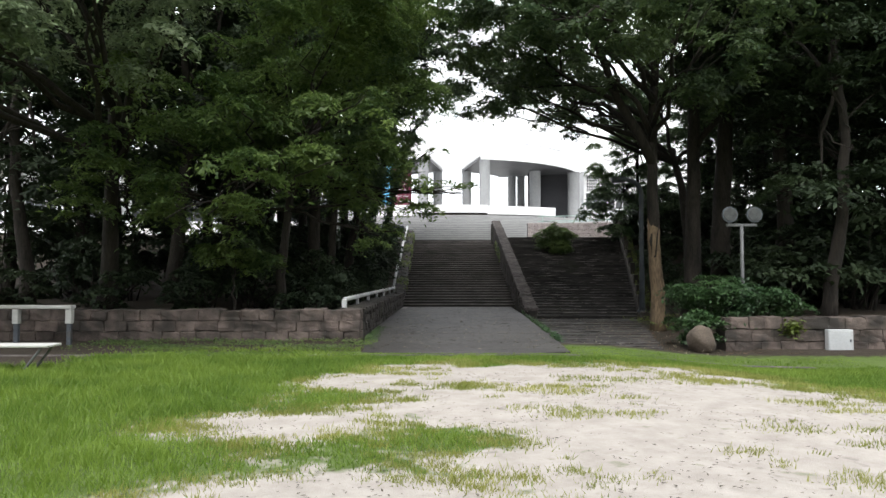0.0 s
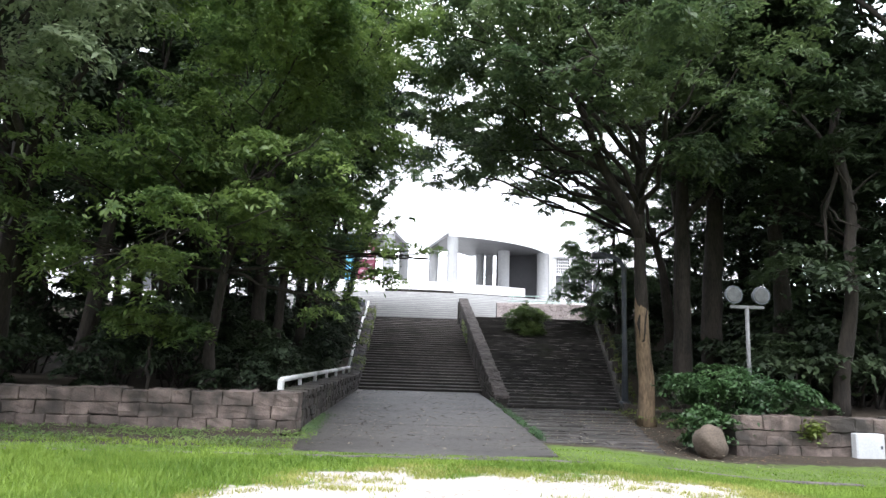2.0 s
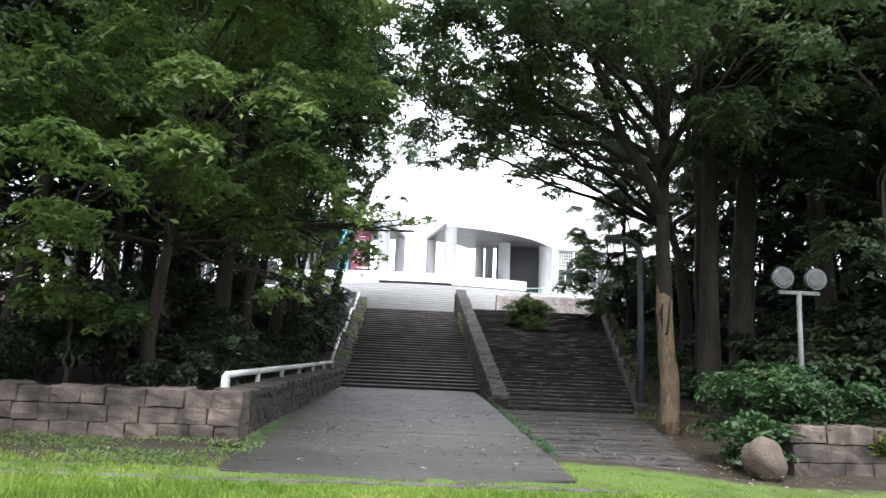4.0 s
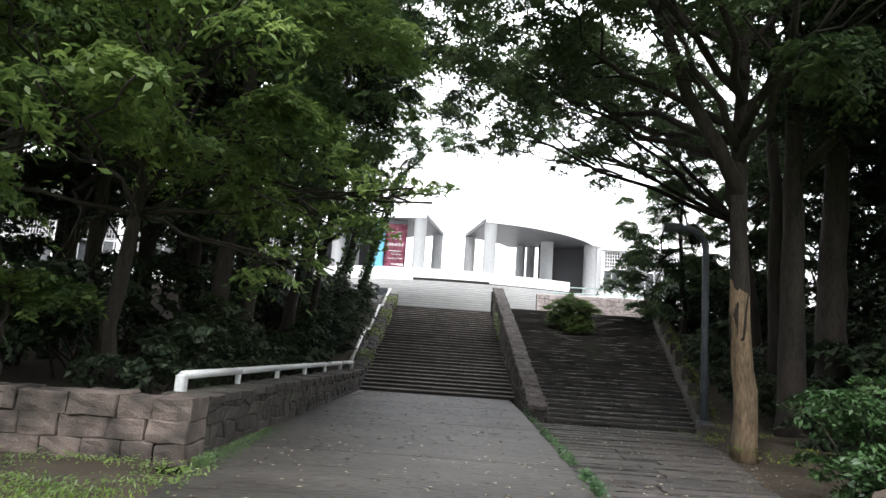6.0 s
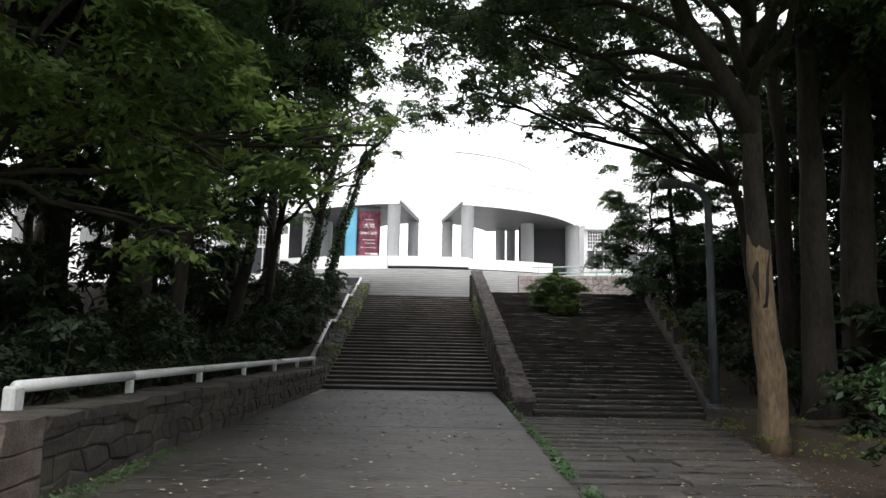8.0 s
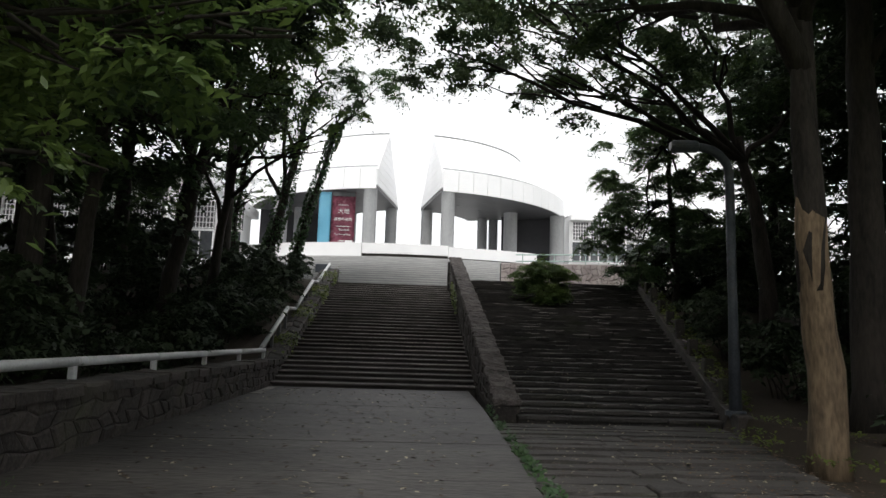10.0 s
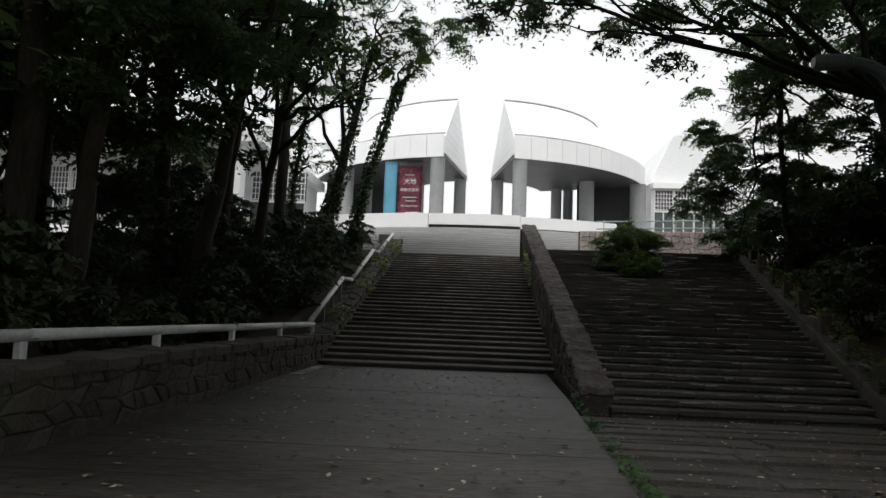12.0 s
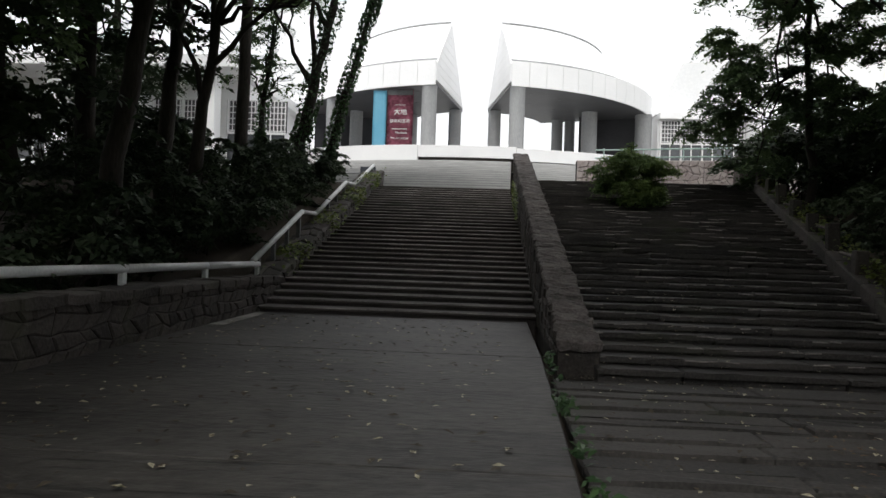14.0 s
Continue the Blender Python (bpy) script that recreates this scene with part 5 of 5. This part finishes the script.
for k, (lean, blobs, n) in enumerate(kinds):
    first = None
    for x, y, turn in WOODS[k]:
        base = (x, y, gz(x, y) - 0.15)
        if first is None:
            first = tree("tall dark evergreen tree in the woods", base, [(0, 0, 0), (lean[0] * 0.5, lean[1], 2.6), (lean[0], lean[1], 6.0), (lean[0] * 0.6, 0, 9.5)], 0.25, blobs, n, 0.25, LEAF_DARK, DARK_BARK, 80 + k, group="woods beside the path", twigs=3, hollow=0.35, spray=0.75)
        else:
            s = 0.9 + 0.2 * ((x * 7.3 + y * 3.1) % 1)
            ob = copy_thing(first, pose(*base, 0, 0, turn))
            ob.scale = (s, s, s)

# unseen, added to cut sky light: crowns over the path, trees round the field
first = None
for x, y, turn, s in ((13.6, 18.6, 60, 1.0), (-7.5, 27.5, 130, 1.05), (-12.5, 24.0, 300, 1.0), (-6.6, 33.8, 170, 1.0), (-12.5, 32.0, 250, 1.05), (15.0, 20.0, 330, 1.0), (-5.6, 40.6, 15, 0.95), (-4.7, 25.4, 20, 1.0), (11.0, 28.6, 200, 1.0)):
    base = (x, y, gz(x, y) - 0.15)
    if first is None:
        first = tree("tall straight tree, unseen high crown added to shade the path", base, [(0, 0, 0), (0.1, 0, 5), (0.3, 0.1, 11), (0.3, 0.1, 14)], 0.24,
                     [(0.2, 0, 14.0, 4.6, 4.6, 1.6), (1.8, 1.2, 15.8, 3.8, 3.8, 1.4), (-2.0, -0.8, 15.6, 3.8, 3.8, 1.4), (3.6, -1.2, 14.2, 3.0, 3.0, 1.2), (-3.4, 1.6, 14.2, 3.0, 3.0, 1.2)], 10000, 0.38, LEAF_DARK, DARK_BARK, 84, group="tall woods over the path", twigs=3, hollow=0.2, spray=1.0)
    else:
        copy_thing(first, pose(*base, 0, 0, turn)).scale = (s, s, s)
# tree belt out of view, added only to block low sky light
first = None
for i, (x, y) in enumerate(((-24, 4), (-23, -5), (-17, -10), (-10, -11), (-3, -11.5), (4, -11), (11, -11), (18, -9.5), (24, -2), (24, 10), (-25, 13), (-13.5, -13), (0.5, -14.5), (7.5, -14), (14.5, -12.5), (-6.5, -14))):
    base = (x, y, -0.1)
    if first is None:
        first = tree("broad leafy tree added unseen round the field to block sky", base, [(0, 0, 0), (0.1, 0, 3), (0.2, 0.1, 8)], 0.3,
                     [(0, 0, 9.0, 4.2, 4.2, 3.0), (0.6, 0.2, 5.0, 4.6, 4.6, 2.4), (-0.4, -0.3, 2.2, 4.0, 4.0, 1.8)], 4500, 0.55, LEAF_MID, DARK_BARK, 85, group="trees round the field", twigs=2, hollow=0.3, spray=1.2)
    else:
        copy_thing(first, pose(*base, 0, 0, i * 67)).scale = (1.25, 1.25, 1.3)


# shrubs
def shrub(label, base, blobs, leaves, size, mat, seed, name="shrub", spray=0.3, aspect=0.45, hollow=0.5):
    rng = np.random.default_rng(seed)
    t = thing(name, label, "shrub", at=base)
    for b in blobs:
        for j in range(4):
            d = unit(rng.normal(0, 1, (1, 3)))[0] * np.array(b[3:6]) * 0.8
            d[2] = abs(d[2])
            part("stem", tube(wander((b[0] * 0.5 + rng.normal(0, 0.1), b[1] * 0.5, 0), np.array(b[:3]) + d, 4, 0.06, rng), [0.025, 0.02, 0.016, 0.012, 0.006], 5), DARK_BARK, t)
    p, up = crown_points(blobs, leaves, rng, spray, per=30, hollow=hollow)
    p[:, 2] = np.maximum(p[:, 2], 0.02)
    part("foliage", quads_mesh("foliage", leaf_cards(p, up, size, rng, aspect), mat), parent=t)
    return t


shrub("rounded green bush growing on the old stairs", (6.58, 37.9, 2.55), [(0, 0, 0.98, 1.05, 0.9, 0.55), (0.0, -0.25, 0.5, 0.95, 0.8, 0.42), (0.0, 0.1, 1.75, 0.1, 0.1, 0.28), (0, 0, 0.7, 0.7, 0.7, 0.6), (0.2, 0.1, 1.35, 0.55, 0.5, 0.25)], 38000, 0.075, LEAF_BRIGHT, 91, spray=0.26, hollow=0.6)
shrub("arching leafy bush spilling over the wall end", (7.2, 17.75, -0.25), [(-0.3, 0, 0.85, 1.3, 0.9, 0.65), (1.2, 0.1, 0.9, 1.1, 0.9, 0.6), (-0.75, -0.75, 0.35, 0.55, 0.4, 0.5), (0.3, 0.2, 1.2, 0.9, 0.8, 0.4)], 13000, 0.11, LEAF_BUSH, 92, spray=0.36)
rng = np.random.default_rng(17)
first = None
for x, y, s, turn in ((-3.3, 18.9, 0.8, 0), (-5.8, 21.4, 1.3, 230), (-3.4, 22.4, 0.8, 90), (-3.3, 25.0, 0.9, 200), (-3.2, 27.8, 1.0, 40), (-3.1, 30.4, 1.0, 300), (-3.1, 33.0, 1.0, 130), (-3.0, 35.8, 0.9, 10), (-3.2, 38.8, 0.9, 220), (-4.6, 24.0, 1.2, 60), (-5.0, 28.4, 1.2, 160), (-5.2, 32.0, 1.2, 280),
                      (-5.0, 36.4, 1.1, 20), (-7.6, 22.0, 1.3, 75), (-8.0, 27.0, 1.4, 190), (-11.0, 23.6, 1.4, 5), (-6.6, 19.4, 1.0, 50), (-9.6, 19.2, 1.2, 120), (-12.6, 19.0, 1.2, 210), (-7.5, 39.5, 1.2, 33), (-4.7, 40.0, 1.0, 88), (-11.5, 40.0, 1.5, 140),
                      (17.5, 19.5, 1.4, 70), (9.6, 22.0, 1.1, 330), (11.8, 23.2, 1.3, 180), (14.2, 24.4, 1.4, 15), (10.0, 28.0, 1.0, 115), (10.6, 32.2, 1.0, 205), (11.6, 35.2, 1.0, 295), (12.6, 39.5, 1.0, 45), (13.6, 31.0, 1.3, 165), (16.4, 33.0, 1.5, 265), (9.3, 25.0, 0.8, 85), (16.5, 30.5, 2.0, 12), (19.0, 34.5, 2.0, 112), (14.4, 27.2, 1.8, 212), (18.6, 31.0, 2.0, 312), (12.6, 27.4, 1.4, 55), (21.5, 31.5, 2.2, 155), (12.4, 30.4, 1.3, 250), (12.8, 25.2, 2.2, 5), (15.2, 29.0, 2.3, 95), (17.2, 33.2, 2.4, 185), (13.8, 22.6, 2.0, 275), (11.4, 22.0, 1.7, 33), (16.6, 26.4, 2.3, 120), (-15.0, 27.5, 2.2, 70), (13.8, 39.2, 2.0, 20), (15.2, 41.6, 2.2, 140), (16.8, 43.6, 2.2, 260), (14.6, 37.2, 2.0, 80), (12.5, 42.0, 1.9, 15), (12.3, 40.4, 1.4, 115), (-7.0, 38.0, 1.7, 240), (-10.0, 41.5, 2.0, 200), (-6.8, 34.4, 1.3, 350), (-2.95, 34.4, 0.75, 70), (-2.95, 37.3, 0.75, 170), (-2.9, 40.3, 0.75, 270), (-3.0, 42.0, 0.7, 20), (-3.7, 36.6, 0.9, 120), (-3.8, 40.8, 0.9, 200), (-3.1, 31.8, 0.8, 310), (-3.0, 29.2, 0.7, 33)):
    base = (x, y, gz(x, y) - 0.05)
    if first is None:
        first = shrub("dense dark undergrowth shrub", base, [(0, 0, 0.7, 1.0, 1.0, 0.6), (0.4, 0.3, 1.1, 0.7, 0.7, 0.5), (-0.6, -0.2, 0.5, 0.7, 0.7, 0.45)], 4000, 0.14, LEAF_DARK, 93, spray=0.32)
        first["group"] = "undergrowth on the banks"
        first.scale = (s, s, s)
    else:
        copy_thing(first, pose(*base, 0, 0, turn)).scale = (s, s, s)
sapling = tree("thin sapling with one tier of leaves", (-5.55, 18.6, gz(-5.55, 18.6) - 0.05), [(0, 0, 0), (0.02, 0, 0.8), (0.05, 0, 1.5)], 0.045,
               [(0.1, -0.2, 1.55, 1.15, 0.9, 0.22), (-0.3, 0, 1.75, 0.7, 0.7, 0.2)], 4200, 0.14, LEAF_BRIGHT, DARK_BARK, 94, twigs=3, spray=0.35)

# ivy and weeds
def patch(name, label, pts, size, mat, seed, aspect=0.75):
    rng = np.random.default_rng(seed)
    me = quads_mesh(name, leaf_cards(pts, np.tile([0, -0.3, 1.0], (len(pts), 1)), size, rng, aspect), mat)
    return tagged(part(name, me), label, "plant", kind="stuff")


rng = np.random.default_rng(23)
n = 2600
yy = 32.5 + 13.4 * np.sort(rng.random(n))
keep = np.sin(yy * 1.9) + 0.6 * np.sin(yy * 4.3) + rng.normal(0, 0.4, n) > 0.2
yy = yy[keep]
pts = np.stack([-2.1 + 0.62 * rng.random(len(yy)), yy, stair_wall_z(yy) + 0.03 + 0.1 * rng.random(len(yy))], 1)
hang = rng.random(len(yy)) < 0.3
pts[hang, 0] = -1.5 + 0.04 * rng.random(hang.sum())
pts[hang, 2] -= 0.4 * rng.random(hang.sum())
patch("ivy_on_wall", "yellow-green ivy trailing over the sloping wall", pts, 0.1, IVY, 24)
u = rng.random(260)
pts = np.stack([3.36 + 0.05 * rng.random(260), 36.5 + 3.0 * u + 0.2 * rng.normal(0, 1, 260), mid_z(36.5 + 3.0 * u) - 0.15 - 0.7 * rng.random(260)], 1)
patch("ivy_on_middle_wall", "yellow-green ivy hanging on the middle wall", pts, 0.1, IVY, 25)
yy = np.repeat(16.2 + 11.0 * rng.random(60) ** 1.2, 22) + rng.normal(0, 0.12, 1320)
pts = np.stack([path_right(yy) + 0.07 + rng.normal(0, 0.045, 1320), yy, path_z(yy) + 0.12 * rng.random(1320) ** 1.5 - 0.02], 1)
keep = np.sin(yy * 2.7) + rng.normal(0, 0.3, 1320) > -0.5
patch("weeds_along_path", "low weeds in the joint beside the path", pts[keep], 0.075, LEAF_BUSH, 26, 0.5)
pts = np.stack([wall_x(yy * 0 + 18) + 0.12 + np.abs(rng.normal(0, 0.12, 1320)), 16.3 + 3.6 * rng.random(1320) ** 1.6, -0.1 + 0.1 * rng.random(1320)], 1)
patch("weeds_at_wall_corner", "weeds at the foot of the low wall", pts, 0.05, LEAF_MID, 27, 0.3)
pts = np.stack([-8.0 + 6.6 * rng.random(7000), 14.3 + 2.2 * rng.random(7000), -0.12 + 0.08 * rng.random(7000)], 1)
pts = pts[np.sin(pts[:, 0] * 2.1 + 1) * np.sin(pts[:, 1] * 3.1) + rng.normal(0, 0.35, 7000) > -0.05]
patch("weeds_before_wall", "weeds before the low wall", pts, 0.06, LEAF_BRIGHT, 28, 0.35)
pts = np.stack([8.85 + rng.normal(0, 0.14, 220), 16.86 + rng.normal(0, 0.05, 220), 0.15 + rng.normal(0, 0.1, 220)], 1)
patch("fern_on_wall", "bright fern growing from the wall joints", pts, 0.12, IVY, 29, 0.4)
yy = 27 + 14 * rng.random(1500)
pts = np.stack([old_right(yy) + 0.1 + 0.5 * rng.random(1500), yy, old_z(yy) + 0.3 + 0.25 * rng.random(1500)], 1)
patch("creeper_on_kerb", "green creeper over the sloping kerb", pts, 0.1, IVY, 30, 0.6)

pts = np.stack([6.9 + 1.5 * rng.random(900), 20.6 + 5.2 * rng.random(900), np.zeros(900)], 1)
ok = np.sin(pts[:, 0] * 4.1) * np.sin(pts[:, 1] * 3.3) + rng.normal(0, 0.3, 900) > 0.15
pts = pts[ok]
pts[:, 2] = np.maximum(ground_z(pts[:, 0], pts[:, 1]), -0.2) + 0.02 + 0.1 * rng.random(len(pts))
patch("weeds_at_trunk", "yellow-green weeds round the foot of the tree", pts, 0.08, IVY, 36, 0.5)

# boulder
bm = bmesh.new()
bmesh.ops.create_icosphere(bm, subdivisions=3, radius=1)
for v in bm.verts:
    d = noise.noise(v.co * 1.3) * 0.3 + noise.noise(v.co * 3.4) * 0.08
    v.co = Vector((v.co.x * 0.33, v.co.y * 0.3, v.co.z * 0.34)) * (1 + d)
boulder = tagged(part("boulder", bm, ROCK), "rounded brown boulder beside the wall end", "rock")
for p in boulder.data.polygons:
    p.use_smooth = True
boulder.location = (6.36, 16.3, -0.08)

# grass
rng = np.random.default_rng(31)


def blades(name, label, x, y, h, w, mat):
    n = len(x)
    z = ground_z(x, y)
    a = 2 * math.pi * rng.random(n)
    dx, dy = np.cos(a) * w, np.sin(a) * w
    lean = rng.normal(0, 0.5, (n, 2)) * h[:, None]
    b0 = np.stack([x - dx, y - dy, z - 0.01], 1)
    b1 = np.stack([x + dx, y + dy, z - 0.01], 1)
    tip = np.stack([x + lean[:, 0], y + lean[:, 1], z + h], 1)
    tagged(part(name, quads_mesh(name, np.stack([b0, b1, tip], 1).reshape(-1, 3), mat, 3)), label, "grass", kind="stuff")


N = 440000
y = 2.2 + 12.8 * rng.random(N) ** 0.8
x = -8.5 + 17.5 * rng.random(N)
s = sand_at(x, y) * (y < 13.5)
clump = np.sin(x * 5.3 + 1.7 * np.sin(y * 3.1)) * np.sin(y * 6.1 + 1.3 * np.sin(x * 4.7)) + 0.5 * np.sin(x * 13 + y * 9)
dens = np.clip(1 - 1.15 * s, 0, 1) ** 1.5 * np.where(clump > 0.0, 1.0, 0.55)
dens = dens * np.where((x > -1.6) & (x < 2.7) & (y > 13.9), 0.0, 1.0) * np.where(y > 13.6, 0.25, 1)
dens = dens * (1 - smoothstep(-5.6, -7.2, x) * smoothstep(11.0, 12.2, y)) * np.where((x > 5.0) & (y > 15.2), 0.15, 1)
dens = dens * np.where(np.abs(x) > 0.75 * y + 1.5, 0.1, 1)
keep = rng.random(N) < dens
x, y, s, clump = x[keep], y[keep], s[keep], clump[keep]
n = len(x)
h = (0.03 + 0.055 * rng.random(n)) * (1 - 0.4 * s) * (0.8 + 0.6 * smoothstep(0, -3, x)) * np.where(y > 13.2, 0.45, 1) * (1 + 0.35 * np.clip(clump, 0, 1))
blades("grass", "short tufted green grass on the field", x, y, h, 0.0024 + 0.0022 * rng.random(n) + 0.0005 * y, GRASS)
# yellowing tufts scattered over the sand
tx, ty = -3.5 + 12.5 * rng.random(4400), 2.6 + 10.2 * rng.random(4400)
v = sand_at(tx, ty)
ok = ((v > 0.22) & (v < 0.88) & (rng.random(4400) < 0.75)) | ((v >= 0.85) & (np.sin(tx * 1.7 + 2) * np.sin(ty * 1.3) > 0.0) & (rng.random(4400) < 0.14))
tx, ty = tx[ok], ty[ok]
k = (18 + 190 * rng.random(len(tx)) ** 3.0).astype(int)
tx, ty, size = np.repeat(tx, k), np.repeat(ty, k), np.repeat(0.018 + 0.0006 * k, k)
n = len(tx)
blades("grass_tufts", "yellowing tufts of grass on bare sand", tx + rng.normal(0, 1, n) * size * 1.6, ty + rng.normal(0, 1, n) * size, 0.014 + 0.05 * rng.random(n), 0.003 + 0.0005 * ty, DRY_GRASS)
# grit and twigs on the sand
n = 9000
gx, gy = -3.0 + 11.0 * rng.random(n), 2.4 + 10.2 * rng.random(n)
ok = (sand_at(gx, gy) > 0.3) & (np.sin(gx * 2.3) * np.sin(gy * 1.9 + 1) + rng.normal(0, 0.5, n) > 0.1)
gx, gy = gx[ok], gy[ok]
tagged(part("grit", quads_mesh("grit", leaf_cards(np.stack([gx, gy, ground_z(gx, gy) + 0.012], 1), np.tile([0, 0, 3.0], (len(gx), 1)), 0.04, rng, 0.35, 0.15, 0.0), GRIT)), "dark grit and twigs on the sand", "debris", kind="stuff")

# fallen leaves
n = 2600
yy = 14.5 + 16 * rng.random(n)
xx = np.where(rng.random(n) < 0.55, -1.4 + 4.2 * rng.random(n), 3.6 + 3.2 * rng.random(n))


def floor_at(x, y):
    return np.where(x < path_right(y), path_z(y), np.where(y < 27, old_z(y), old_z(y) + 0.16)) + 0.014


def litter(name, label, x, y, size, mat):
    pts = np.stack([x, y, floor_at(x, y)], 1)
    tagged(part(name, quads_mesh(name, leaf_cards(pts, np.tile([0, 0, 3.0], (len(x), 1)), size, rng, 0.55, 0.2, 0.0), mat)), label, "leaves", kind="stuff")


litter("fallen_leaves", "scattered pale dry leaves on the path and steps", xx[::3], yy[::3], 0.065, LITTER)
litter("wet_leaves", "scattered dark wet leaves on the path and steps", xx[1::2], yy[1::2], 0.08, GRIT)
n = 2600
yy = 18.0 + 12 * rng.random(n) ** 1.2
xx = path_right(yy) + 0.2 + 3.6 * rng.random(n) ** 1.3
ok = np.sin(xx * 3.1) * np.sin(yy * 2.3) + rng.normal(0, 0.5, n) > 0.25
litter("debris", "fine twigs and leaf crumbs on the old steps", xx[ok], yy[ok], 0.035, GRIT)
# pale crumbs: the shine of wet leaf bits put into their colour
litter("leaf_crumbs", "leaf crumbs on the old steps, pale as wet glints", xx[ok][::3] + 0.1, yy[ok][::3], 0.028, LITTER)
n = 1400
sx, sy = 5.2 + 3.6 * rng.random(n), 15.8 + 9.0 * rng.random(n)
pts = np.stack([sx, sy, np.where(sx < np.interp(sy, [15.5, 26.4], [5.3, 7.9]), old_z(sy) + 0.02, ground_z(sx, sy)) + 0.012], 1)
tagged(part("leaf_litter", quads_mesh("leaf_litter", leaf_cards(pts, np.tile([0, 0, 3.0], (n, 1)), 0.06, rng, 0.5, 0.2, 0.0), BROWN_LITTER)), "brown fallen leaves under the tree", "leaves", kind="stuff")
